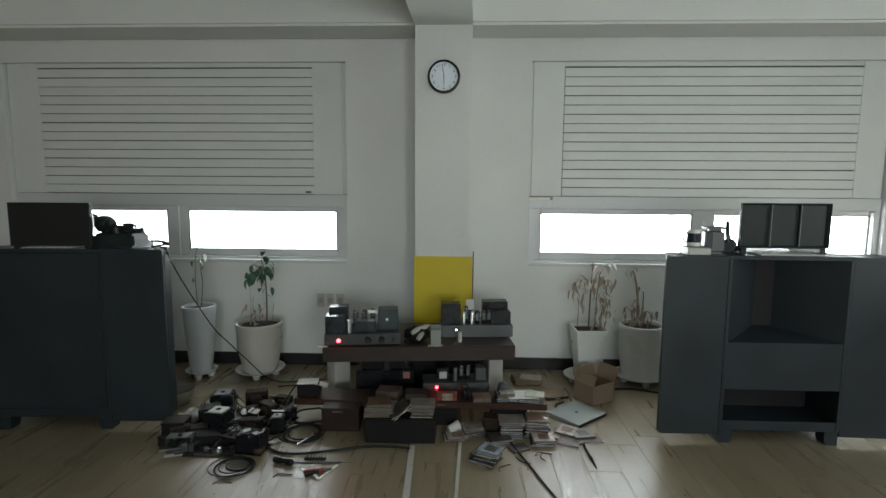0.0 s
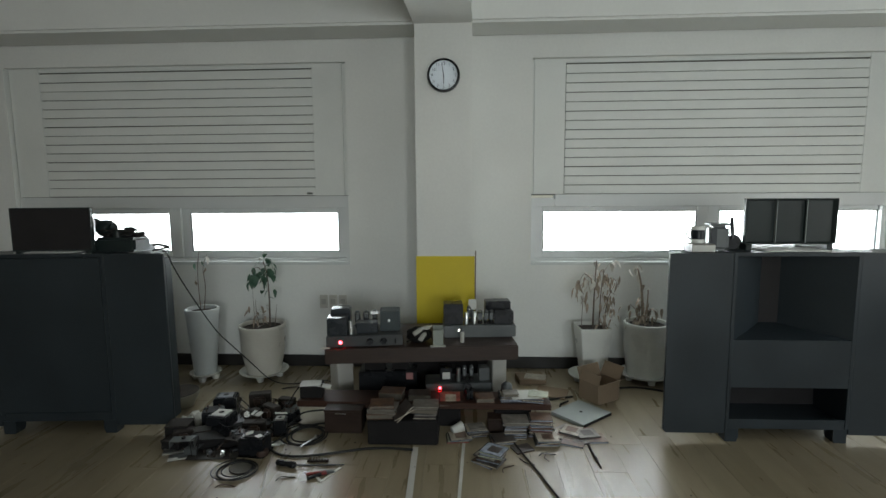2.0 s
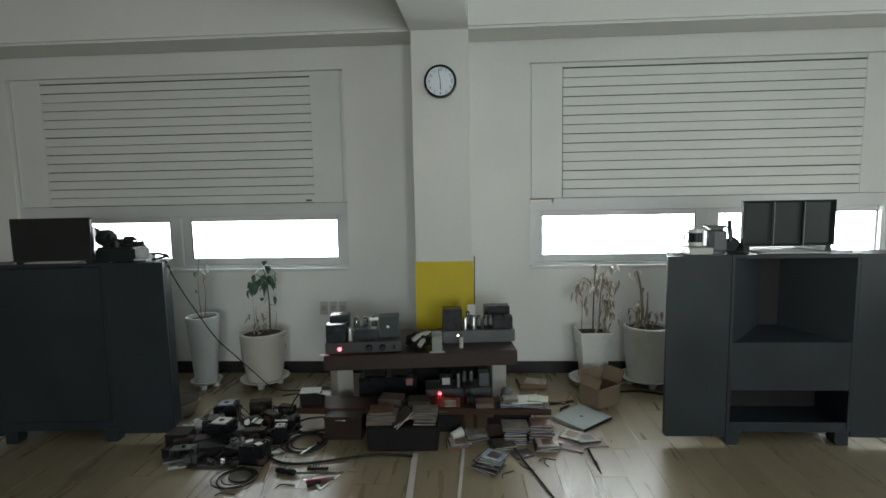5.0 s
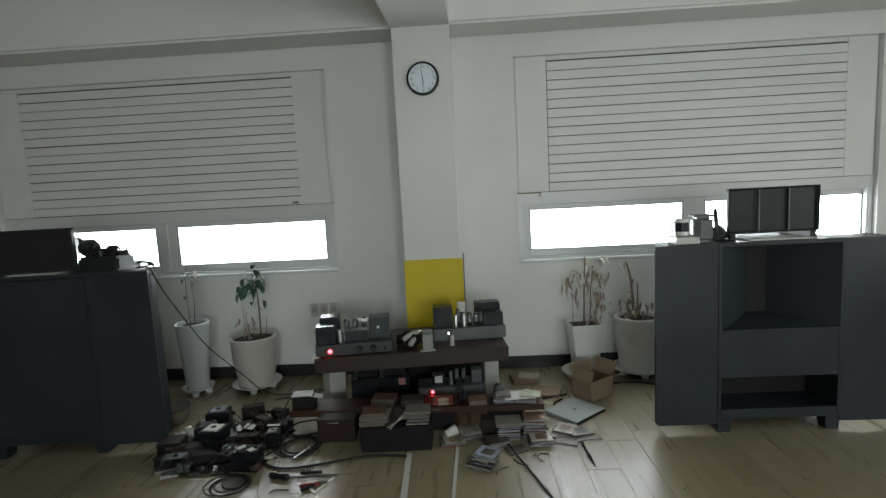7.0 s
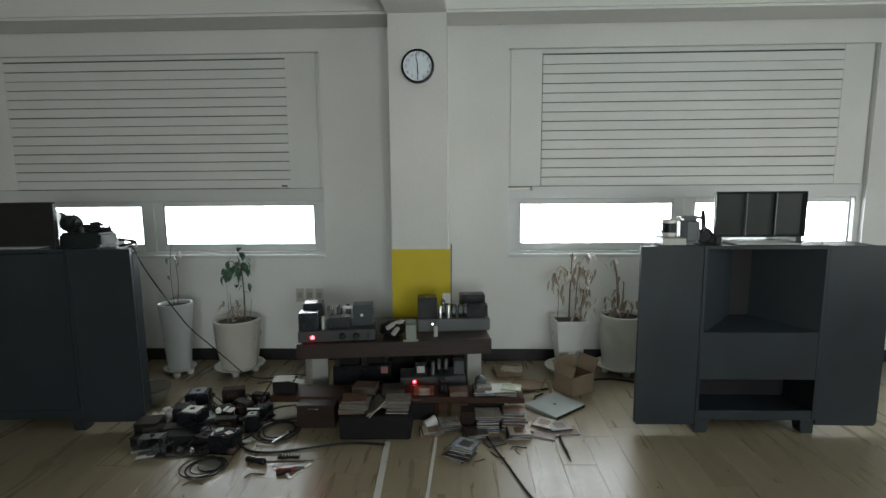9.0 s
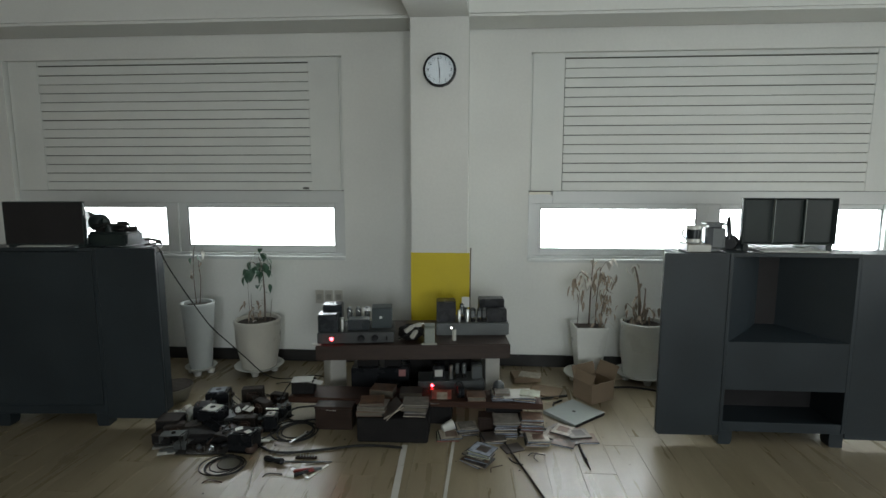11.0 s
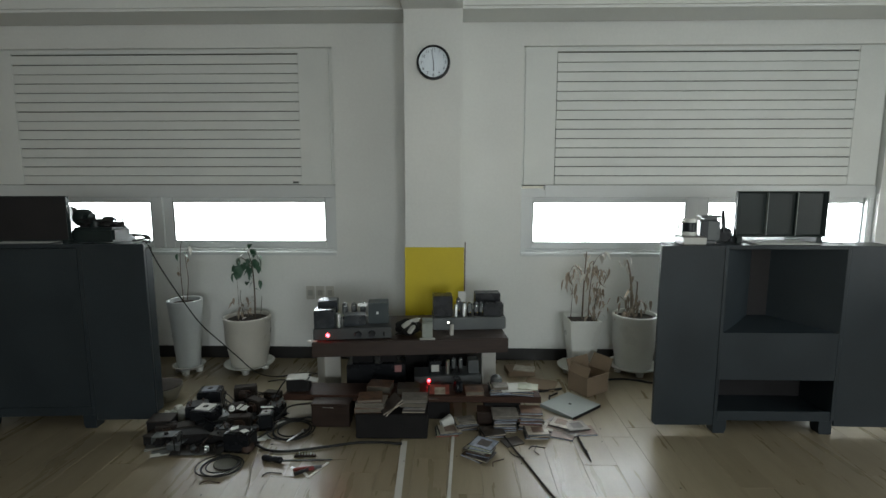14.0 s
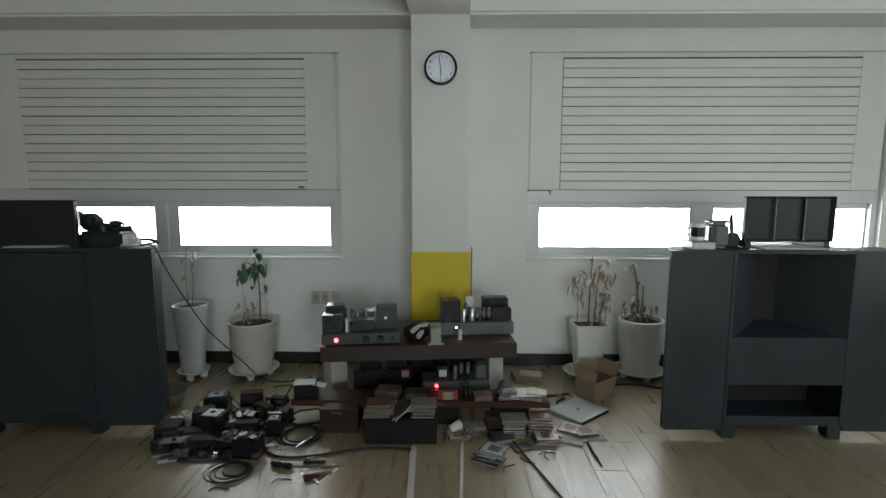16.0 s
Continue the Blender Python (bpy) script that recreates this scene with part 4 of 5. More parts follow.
disc_case(0.86, 5.03, 0.0105, 62, CREAM)
disc_case(0.945, 4.99, 0.0105, 12, GREYC)
for x, y, c, rz in ((0.47, 5.16, CREAM, 4), (0.625, 5.15, SAGE, -4)):
    for k in range(4):
        disc_case(x, y, 0.1695 + 0.0101 * k, rz + random.uniform(-5, 5), c if k == 3 else random.choice((BROWNC, CREAM, DARKC)), where="stacked on the board")
disc_case(0.065, 5.13, 0.1705, 3, REDC, 24, 0, "leaning on the low board")
solid("paper_sheet", boxed(-0.10, 0.10, -0.07, 0.07, 0, 0.002), WHITEP, pose(0.57, 5.13, 0.211, 1, 0, 8), "loose pale sheet of paper on the disc cases", "paper")
e = thing("paper_cup", pose(0.085, 4.965, 0.03, 0, 78, 30), "white paper cup lying on its side", "cup")
part("cup", lathe(bmesh.new(), [(0.024, 0), (0.033, 0.075), (0.031, 0.075), (0.022, 0.003)], 20), WHITEP, e)
part("lip", lathe(bmesh.new(), [(0.033, 0.073), (0.0345, 0.0755), (0.033, 0.078)], 20, close=False), WHITEP, e)
solid("flat_carton", boxed(-0.11, 0.11, -0.08, 0.08, 0, 0.045, 0.003), CARD, pose(0.70, 5.93, 0, 0, 0, 8), "flat cardboard carton near the wall", "carton")
solid("booklet", boxed(-0.085, 0.085, -0.06, 0.06, 0, 0.007, 0.001), COVERS[CREAM], pose(0.735, 5.90, 0.0455, 0, 0, -14), "cream booklet lying on the flat carton", "booklet")
solid("flat_carton", boxed(-0.12, 0.12, -0.1, 0.1, 0, 0.012, 0.002), CARD, pose(0.83, 5.68, 0, 0, 0, -20), "flattened cardboard piece on the floor", "carton")

for x, y, z, rz, w, d, h, c, lab in ((0.47, 5.12, 0.2105, 6, 0.10, 0.08, 0.022, GREYC, "small grey booklet on the disc cases"), (0.655, 5.13, 0.2135, -10, 0.13, 0.10, 0.006, SAGE, "pale green booklet on the disc cases"),
                                    (0.30, 5.13, 0.1695, 5, 0.12, 0.10, 0.03, BROWNC, "brown book lying on the low board"), 
                                    (-0.14, 5.15, 0.1695, 3, 0.15, 0.11, 0.04, DARKC, "thick dark book lying on the low board"), (-0.33, 5.16, 0.1695, -6, 0.16, 0.12, 0.05, BROWNC, "thick brown book lying on the low board"),
                                    (0.24, 4.99, 0.0415, 16, 0.10, 0.09, 0.012, GREYC, "grey booklet on a stack of disc cases"), (0.52, 4.80, 0.0, 25, 0.12, 0.09, 0.008, DARKC, "thin dark booklet on the floor")):
    book(x, y, z, rz, w, d, h, COVERS[c], lab)
e = thing("tape_reel", pose(0.45, 5.20, 0.212, 0, 0, 10), "grey rounded plastic dispenser on the disc cases", "dispenser")
part("body", lathe(bmesh.new(), [(0.035, 0), (0.04, 0.01), (0.036, 0.04), (0.02, 0.055), (0.004, 0.06)], 20), GREYM, e)
part("base", lathe(bmesh.new(), [(0.042, -0.002), (0.042, 0.004)], 20), BLACKM, e)

# grey square record sleeve and open carton
e = thing("record_sleeve", pose(0.977, 5.297, 0.0, 0, 0, 41), "pale grey square record box lying on the floor", "record box")
part("sleeve", boxed(-0.158, 0.158, -0.138, 0.138, 0.0, 0.024, 0.002), material("grey_card", (0.28, 0.31, 0.295), 0.6, vary=0.12, scale=6), e)
part("mark", lathe(bmesh.new(), [(0.012, 0.0241), (0.011, 0.0248)], 16), BLACKM, e)
part("edge_band", boxed(-0.1585, 0.1585, -0.1385, -0.138, 0.001, 0.021), BLACKM, e)

e = thing("cardboard_box", pose(1.175, 5.60, 0.0, 0, 0, 33), "open brown cardboard box with raised flaps on the floor", "box")
w, d, h = 0.112, 0.095, 0.145
bm = bmesh.new()
box(bm, -w, w, -d, -d + 0.005, 0, h)
box(bm, -w, w, d - 0.005, d, 0, h)
box(bm, -w, -w + 0.005, -d + 0.005, d - 0.005, 0, h)
box(bm, w - 0.005, w, -d + 0.005, d - 0.005, 0, h)
box(bm, -w + 0.005, w - 0.005, -d + 0.005, d - 0.005, 0, 0.005)
part("body", bm, CARD, e)
part("flap", boxed(-w, w, 0, 0.004, 0, 0.088, 0.001), CARD, e, "", pose(0, -d, h - 0.001, 62, 0, 0))
part("flap", boxed(-w, w, -0.004, 0, 0, 0.088, 0.001), CARD, e, "", pose(0, d, h - 0.001, -18, 0, 0))
part("flap", boxed(0, 0.004, -d, d, 0, 0.075, 0.001), CARD, e, "", pose(-w, 0, h - 0.001, 0, 24, 0))
part("flap", boxed(-0.004, 0, -d, d, 0, 0.11, 0.001), CARD, e, "", pose(w, 0, h - 0.001, 0, 28, 0))

# ---- heap of parts on the floor ----
transformer(pose(-1.515, 5.20, 0, 0, 0, 12), 0.15, 0.13, 0.15, "black potted transformer with a mottled top plate", COVERS[SLATEC])
transformer(pose(-1.415, 4.93, 0, 0, 0, -8), 0.15, 0.13, 0.145, "black potted transformer with a white label plate on top", WHITEP)
transformer(pose(-1.52, 5.02, 0, 0, 0, 20), 0.13, 0.12, 0.13, "black potted transformer with bare terminals")
transformer(pose(-1.10, 4.70, 0, 0, 0, -6), 0.155, 0.12, 0.115, "black transformer with paper scraps on top", BLACKM)
e = transformer(pose(-1.037, 4.95, 0, 0, 0, 10), 0.085, 0.085, 0.105, "small upright transformer with a grey top", COVERS[GREYC])
open_transformer(pose(-1.335, 5.35, 0, 0, 0, 15), 0.15, 0.12, 0.11, "rusty open-frame transformer with a wound core")
open_transformer(pose(-1.18, 5.16, 0, 0, 0, -30), 0.13, 0.11, 0.10, "rusty open-frame transformer with a wound core")
open_transformer(pose(-1.30, 5.10, 0, 0, 0, 40), 0.12, 0.11, 0.085, "rusty open-frame transformer with a wound core")
open_transformer(pose(-1.20, 4.93, 0, 0, 0, 8), 0.14, 0.11, 0.09, "rusty open-frame transformer with a wound core")
open_transformer(pose(-1.13, 5.33, 0, 0, 0, -12), 0.12, 0.1, 0.08, "rusty open-frame transformer with a wound core")
open_transformer(pose(-1.60, 4.80, 0, 0, 0, 25), 0.12, 0.1, 0.09, "rusty open-frame transformer with a wound core")
transformer(pose(-1.27, 4.80, 0, 0, 0, 30), 0.10, 0.09, 0.08, "small black transformer with bare terminals")
transformer(pose(-1.03, 5.12, 0, 0, 0, -22), 0.10, 0.09, 0.085, "small black transformer with bare terminals")
e = thing("black_case", pose(-1.37, 4.775, 0.0, 0, 0, 9), "long matte black metal case lying in the heap", "case")
part("body", boxed(-0.16, 0.16, -0.055, 0.055, 0.0, 0.062, 0.004), BLACKM, e)
part("lid", boxed(-0.163, 0.163, -0.058, 0.058, 0.062, 0.070, 0.002), BLACKM, e)
for x, y, z, rx, ry, rz, w, d in ((-1.13, 4.70, 0.122, 8, -10, 20, 0.022, 0.014), (-1.06, 4.67, 0.12, -6, 8, -30, 0.016, 0.02), (-1.00, 4.79, 0.012, 0, 12, 40, 0.045, 0.02), (-1.22, 5.02, 0.10, 12, 5, -15, 0.035, 0.025),
                               (-1.06, 5.03, 0.10, -8, 10, 25, 0.04, 0.02), (-1.58, 5.12, 0.02, 10, -5, 70, 0.05, 0.03), (-1.52, 4.60, 0.006, 0, 4, 28, 0.06, 0.018), (-0.95, 5.02, 0.004, 0, 0, 15, 0.04, 0.03)):
    solid("paper_scrap", boxed(-w, w, -d, d, 0, 0.0015), WHITEP, pose(x, y, z, rx, ry, rz), "torn scrap of pale paper among the heap", "paper", "paper scraps in the heap")
e = thing("circuit_board", pose(-1.33, 4.655, 0.0, 0, 0, 4), "dark circuit board lying on the floor", "circuit board")
part("board", boxed(-0.15, 0.15, -0.06, 0.06, 0.006, 0.010), material("board_laminate", (0.022, 0.019, 0.016), 0.7, vary=0.3), e)
for k in range(14):
    x, y = random.uniform(-0.13, 0.13), random.uniform(-0.045, 0.045)
    part("component", lathe(bmesh.new(), [(0.007, 0.010), (0.007, random.uniform(0.02, 0.035))], 10, x, y), random.choice((BLACKM, SILVER, BROWN)), e)
for x in (-0.13, 0.13):
    part("standoff", lathe(bmesh.new(), [(0.006, 0), (0.006, 0.006)], 8, x, 0), SILVER, e)
e = thing("chassis_lid", pose(-1.46, 4.76, 0.0, 38, 0, -38), "dark sheet-metal panel leaning on the heap", "panel")
bm = boxed(-0.13, 0.13, 0, 0.16, 0.0, 0.003, 0.001)
part("sheet", bm, BLACK, e)
part("fold", boxed(-0.13, 0.13, 0.157, 0.16, 0.003, 0.02), BLACK, e)
e = thing("glass_jar", pose(-1.275, 4.99, 0.09), "small white porcelain insulator on the heap", "insulator")
part("body", lathe(bmesh.new(), [(0.012, 0), (0.02, 0.006), (0.014, 0.012), (0.02, 0.02), (0.012, 0.03)], 18), CERAM, e)
part("stud", lathe(bmesh.new(), [(0.004, 0.03), (0.004, 0.04)], 8), SILVER, e)
for k, (x, y, r) in enumerate(((-1.70, 4.99, 0.05), (-1.63, 5.05, 0.045), (-1.69, 5.10, 0.04))):
    bm = bmesh.new()
    bmesh.ops.create_icosphere(bm, subdivisions=3, radius=r)
    for v in bm.verts:
        v.co *= 1 + 0.45 * noise.noise(v.co * 40 + Vector((k * 3.1, 0, 0)))
        v.co.z = max(0, v.co.z + r * 0.75)
    solid("crumpled_paper", bm, WHITEP, pose(x, y, 0), "crumpled ball of white paper on the floor", "paper", "crumpled papers")
for x, y, rz, w, d, h in ((-1.60, 4.70, 20, 0.13, 0.09, 0.012), (-1.53, 4.63, 30, 0.12, 0.07, 0.008), (-1.17, 4.82, -20, 0.09, 0.06, 0.006), (-1.02, 4.80, 12, 0.07, 0.05, 0.010)):
    solid("metal_bracket", boxed(-w / 2, w / 2, -d / 2, d / 2, 0, h, 0.001), random.choice((GREYM, SILVER, WHITEP)), pose(x, y, 0, 0, 0, rz), "loose grey metal plate on the floor", "metal plate", "loose metal plates")


for x, y, rz, w, d, h in ((-1.66, 4.86, 8, 0.14, 0.12, 0.10), (-1.62, 4.74, -12, 0.13, 0.10, 0.055), (-1.50, 4.84, 25, 0.10, 0.08, 0.07)):
    e = thing("relay_box", pose(x, y, 0, 0, 0, rz), "dark metal relay box on the floor", "box", "relay boxes in the heap")
    part("body", boxed(-w / 2, w / 2, -d / 2, d / 2, 0, h, 0.004), BLACKM, e)
    part("lid", boxed(-w / 2 - 0.002, w / 2 + 0.002, -d / 2 - 0.002, d / 2 + 0.002, h, h + 0.006, 0.001), BROWN, e)
for k in range(26):
    x, y = random.uniform(-1.62, -1.0), random.uniform(4.66, 5.3)
    q = random.random()
    m = pose(x, y, random.choice((0.0, 0.0, 0.02, 0.05)), 0, 0, random.uniform(0, 180))
    if q < 0.35:
        e = thing("capacitor", m @ pose(0, 0, 0.016, 90, 0, 0), "dark cylindrical capacitor among the heap", "capacitor", "capacitors in the heap")
        ln = random.uniform(0.04, 0.07)
        part("can", lathe(bmesh.new(), [(0.014, 0), (0.016, 0.003), (0.016, ln), (0.014, ln + 0.002)], 14), random.choice((BLACK, BROWN, GREYM)), e)
        part("lead", tube(bmesh.new(), [(0, 0, ln), (0.004, 0.002, ln + 0.02), (0.01, 0.0, ln + 0.03)], 0.0015, 5), COPPER, e)
    elif q < 0.7:
        e = thing("choke_coil", m, "small wound choke coil among the heap", "coil", "choke coils in the heap")
        part("winding", lathe(bmesh.new(), [(0.012, 0), (0.026, 0.002), (0.028, 0.014), (0.026, 0.026), (0.012, 0.028)], 18), COPPER, e)
        part("cheek", lathe(bmesh.new(), [(0.03, 0.028), (0.03, 0.031)], 18), BLACKM, e)
    else:
        e = thing("metal_chassis", m, "small dark folded metal chassis among the heap", "chassis", "metal chassis in the heap")
        bm = bmesh.new()
        a, b, c = random.uniform(0.04, 0.08), random.uniform(0.03, 0.05), random.uniform(0.02, 0.05)
        box(bm, -a, a, -b, b, c, c + 0.002)
        box(bm, -a, -a + 0.002, -b, b, 0, c)
        box(bm, a - 0.002, a, -b, b, 0, c)
        part("bent_sheet", bm, random.choice((BLACK, GREYM, BROWN)), e)
        part("socket", lathe(bmesh.new(), [(0.012, c + 0.002), (0.011, c + 0.012)], 12), BLACKM, e)


def cable(pts, r, label, mat=RUBBER, group="cables on the floor"):
    return solid("cable", tube(bmesh.new(), pts, r, 7), mat, Matrix(), label, "cable", group)


def coil(cx, cy, rx, n, r, label, squash=1.0):
    pts = []
    for k in range(n * 12 + 5):
        a = k * math.pi / 6
        q = rx * (1 + 0.16 * math.sin(a * 0.37 + cx) + 0.07 * math.sin(k * 0.31 + 1))
        pts.append((cx + q * math.cos(a) + 0.15 * rx * math.sin(k * 0.09), cy + squash * q * math.sin(a), r + 0.002 + 0.9 * r * (k / 12)))
    pts.append((pts[-1][0] + 0.06, pts[-1][1] + 0.05, r))
    return solid("coiled_cable", tube(bmesh.new(), pts, r, 6), RUBBER, Matrix(), label, "cable", "cables on the floor")


coil(-1.125, 4.485, 0.10, 4, 0.0035, "thin black cable coiled on the floor", 0.95)
coil(-0.86, 4.905, 0.115, 4, 0.0045, "black cable coiled on the floor", 1.05)
cable([(-1.02, 4.72, 0.01), (-0.93, 4.66, 0.01), (-0.82, 4.645, 0.01), (-0.70, 4.67, 0.01), (-0.57, 4.71, 0.01), (-0.42, 4.755, 0.01), (-0.28, 4.765, 0.01), (-0.146, 4.75, 0.01)], 0.0075, "thick black cable lying across the floor")
cable([(0.44, 4.93, 0.012), (0.474, 4.866, 0.008), (0.52, 4.72, 0.008), (0.585, 4.52, 0.008), (0.65, 4.307, 0.008), (0.74, 4.05, 0.008), (0.80, 3.8, 0.008)], 0.0055, "long black cable running across the floor")
cable([(-1.78, 4.99, 1.197), (-1.755, 5.0, 1.185), (-1.727, 5.02, 1.09), (-1.713, 5.10, 0.962), (-1.693, 5.25, 0.759), (-1.655, 5.40, 0.548), (-1.604, 5.55, 0.379), (-1.533, 5.68, 0.211), (-1.41, 5.75, 0.05), (-1.25, 5.78, 0.008), (-1.05, 5.87, 0.008), (-0.85, 5.80, 0.008)], 0.0042, "black cable hanging from the loudspeaker top to the floor")
cable([(1.36, 5.78, 0.008), (1.5, 5.80, 0.008), (1.62, 5.77, 0.008), (1.75, 5.72, 0.008), (1.95, 5.75, 0.008)], 0.008, "black cable on the floor along the wall")
cable([(0.70, 5.52, 0.008), (0.83, 5.55, 0.008), (0.98, 5.6, 0.008)], 0.008, "black cable on the floor by the carton")
cable([(0.78, 5.30, 0.006), (0.85, 5.36, 0.006), (0.86, 5.45, 0.006), (0.93, 5.52, 0.006)], 0.006, "short black lead under the record box")
cable([(-1.19, 5.134, 0.02), (-1.1, 5.3, 0.05), (-1.02, 5.42, 0.02), (-0.97, 5.38, 0.008)], 0.005, "thin black lead trailing from the heap")
cable([(-1.0, 5.0, 0.02), (-0.95, 5.12, 0.06), (-0.86, 5.24, 0.03), (-0.80, 5.30, 0.01)], 0.006, "thin black lead trailing from the heap")
cable([(-1.05, 4.74, 0.02), (-0.98, 4.86, 0.02), (-0.9, 5.02, 0.012), (-0.78, 5.08, 0.01), (-0.72, 5.02, 0.01)], 0.006, "thin black lead trailing from the heap")
for k in range(16):
    a = (random.uniform(-1.6, -1.05), random.uniform(4.66, 5.25))
    pts = [(a[0] + random.gauss(0, 0.07), a[1] + random.gauss(0, 0.07), random.uniform(0.03, 0.13) if 0 < j < 4 else 0.01) for j in range(5)]
    cable(pts, 0.003, "thin wire tangled in the heap of parts", random.choice((RUBBER, RUBBER, COPPER, BROWN)), "wires in the heap")
cable([(-1.0, 4.74, 0.004), (-0.975, 4.62, 0.003), (-0.957, 4.51, 0.003), (-0.915, 4.37, 0.003), (-0.876, 4.229, 0.003)], 0.0022, "thin pale string trailing over the floor", STRING)
cable([(-0.955, 5.15, 0.255), (-1.0, 5.14, 0.20), (-1.06, 5.17, 0.10), (-1.10, 5.23, 0.02), (-1.16, 5.24, 0.01)], 0.0045, "black lead hanging from the box to the heap")
cable([(-0.93, 5.06, 0.008), (-1.0, 5.06, 0.02), (-1.06, 5.03, 0.01), (-1.12, 5.0, 0.05)], 0.005, "black lead running from the board into the heap")
cable([(-0.96, 5.62, 0.006), (-1.08, 5.70, 0.006), (-1.2, 5.72, 0.006), (-1.30, 5.68, 0.006)], 0.004, "thin dark lead on the floor behind the heap")
for x, y, rz in ((0.61, 4.72, 20), (0.66, 4.66, 100), (0.385, 4.53, 60), (0.57, 4.62, 150), (-0.86, 4.40, 30), (-1.16, 4.32, 20)):
    c, s = math.cos(radians(rz)), math.sin(radians(rz))
    cable([(x, y, 0.004), (x + 0.03 * c - 0.015 * s, y + 0.03 * s + 0.015 * c, 0.008), (x + 0.07 * c, y + 0.07 * s, 0.004), (x + 0.10 * c + 0.02 * s, y + 0.10 * s - 0.02 * c, 0.004)], 0.003, "short offcut of wire on the floor", random.choice((RUBBER, COPPER, BROWN)), "wire offcuts")

# ---- tools on the floor ----
e = thing("marker_pen", pose(0.935, 4.725, 0.008, 0, 0, 3), "black marker pen lying on the floor", "pen")
part("barrel", tube(bmesh.new(), [(0, -0.05, 0), (0, 0.13, 0)], 0.008, 12), BLACK, e)
part("tip", tube(bmesh.new(), [(0, -0.13, -0.003), (0, -0.05, 0)], 0.0035, 10, 0.007), BLACKM, e)
def rod(parent, name, a, b, r, mat, taper=None, label=""):
    return part(name, tube(bmesh.new(), [a, ((a[0] + b[0]) / 2, (a[1] + b[1]) / 2, (a[2] + b[2]) / 2), b], r, 10, taper), mat, parent, label)


e = thing("screwdriver", pose(-0.855, 4.548, 0.0, 0, 0, -14), "long screwdriver with a dark fluted handle on the floor", "screwdriver")
part("handle", lathe(bmesh.new(), [(0.011, -0.065), (0.016, -0.058), (0.017, -0.02), (0.013, 0.0), (0.017, 0.02), (0.018, 0.052), (0.009, 0.064)], 14), BLACK, e, "", pose(0, 0, 0.018, 0, 90, 0))
rod(e, "shaft", (0.06, 0.0, 0.017), (0.315, 0.105, 0.005), 0.0035, GREYM)
e = thing("terminal_strip", pose(-0.687, 4.607, 0.0, 0, 0, 2), "dark terminal strip with bright upright pins on the floor", "terminal strip")
part("body", boxed(-0.062, 0.062, -0.009, 0.009, 0.0, 0.012, 0.002), BROWN, e)
for k in range(7):
    rod(e, "pin", (-0.05 + 0.0165 * k, 0, 0.011), (-0.05 + 0.0165 * k, 0.001, 0.024 + 0.004 * (k % 2)), 0.0022, SILVER)
e = thing("file_tool", pose(-0.70, 4.565, 0.0, 0, 0, 3), "slim dark steel file lying on the floor", "file")
part("blade", boxed(-0.11, 0.13, -0.006, 0.006, 0.001, 0.006, 0.001), BROWN, e)
part("tang", boxed(-0.15, -0.11, -0.003, 0.003, 0.001, 0.005, 0.001), GREYM, e)
RED_GRIP = material("red_plastic_grip", (0.20, 0.022, 0.018), 0.4, vary=0.25, scale=20)
e = thing("wire_cutter", pose(-0.63, 4.468, 0.0, 0, 0, 26), "wire cutter with red and black grips on the floor", "wire cutter")
for sy in (-1, 1):
    rod(e, "handle", (-0.075, 0.022 * sy, 0.011), (0.0, 0.007 * sy, 0.011), 0.010, BLACK if sy < 0 else RED_GRIP)
    rod(e, "sleeve", (0.0, 0.007 * sy, 0.011), (0.03, 0.006 * sy, 0.010), 0.0085, RED_GRIP)
    part("jaw", prism(bmesh.new(), [(0.028, 0.003), (0.075, 0.005), (0.075, 0.009), (0.028, 0.016)], 0.0006 * sy, 0.011 * sy), GREYM, e)
RULE = material("white_painted_rule", (0.70, 0.69, 0.62), 0.5, vary=0.12, scale=30)
e = thing("folding_rule", pose(-0.611, 4.401, 0.0, 0, 0, 64.5), "white folding rule lying half open on the floor", "rule")
part("leaf_strip", boxed(-0.004, 0.165, -0.008, 0.008, 0.0, 0.0035, 0.0005), RULE, e)
part("leaf_strip", boxed(-0.008, 0.075, -0.008, 0.008, 0.0038, 0.0072, 0.0005), RULE, e, "", pose(0, 0, 0, 0, 0, 66))
part("hinge", lathe(bmesh.new(), [(0.006, 0.0072), (0.005, 0.0085)], 14), SILVER, e)
e = thing("paper_tag", pose(-0.712, 4.484, 0.0, 0, 0, -28), "bright white paper tag beside the tools", "tag")
part("tag", boxed(-0.026, 0.026, -0.009, 0.009, 0.0005, 0.002), RULE, e)
part("eyelet", lathe(bmesh.new(), [(0.003, 0.002), (0.003, 0.0026)], 10, -0.02, 0), SILVER, e)
e = thing("mesh_lid", pose(-1.10, 4.525, 0.0, 0, 0, 20), "dull grey round metal lid inside the coiled cable", "lid")
part("disc", lathe(bmesh.new(), [(0.070, 0.0), (0.074, 0.003), (0.072, 0.007), (0.064, 0.005), (0.001, 0.006)], 36), material("dull_grey_lid", (0.10, 0.095, 0.075), 0.7, vary=0.25, scale=30), e)
part("rim", lathe(bmesh.new(), [(0.0745, 0.002), (0.076, 0.006), (0.072, 0.009)], 36, close=False), BROWN, e)
e = thing("choke_coil", pose(-1.044, 4.665, 0.0), "brown wound coil at the edge of the heap", "coil", "choke coils in the heap")
part("winding", lathe(bmesh.new(), [(0.012, 0), (0.034, 0.004), (0.039, 0.02), (0.034, 0.038), (0.014, 0.044)], 22), COPPER, e)
part("core", lathe(bmesh.new(), [(0.012, 0.04), (0.012, 0.052)], 14), BROWN, e)
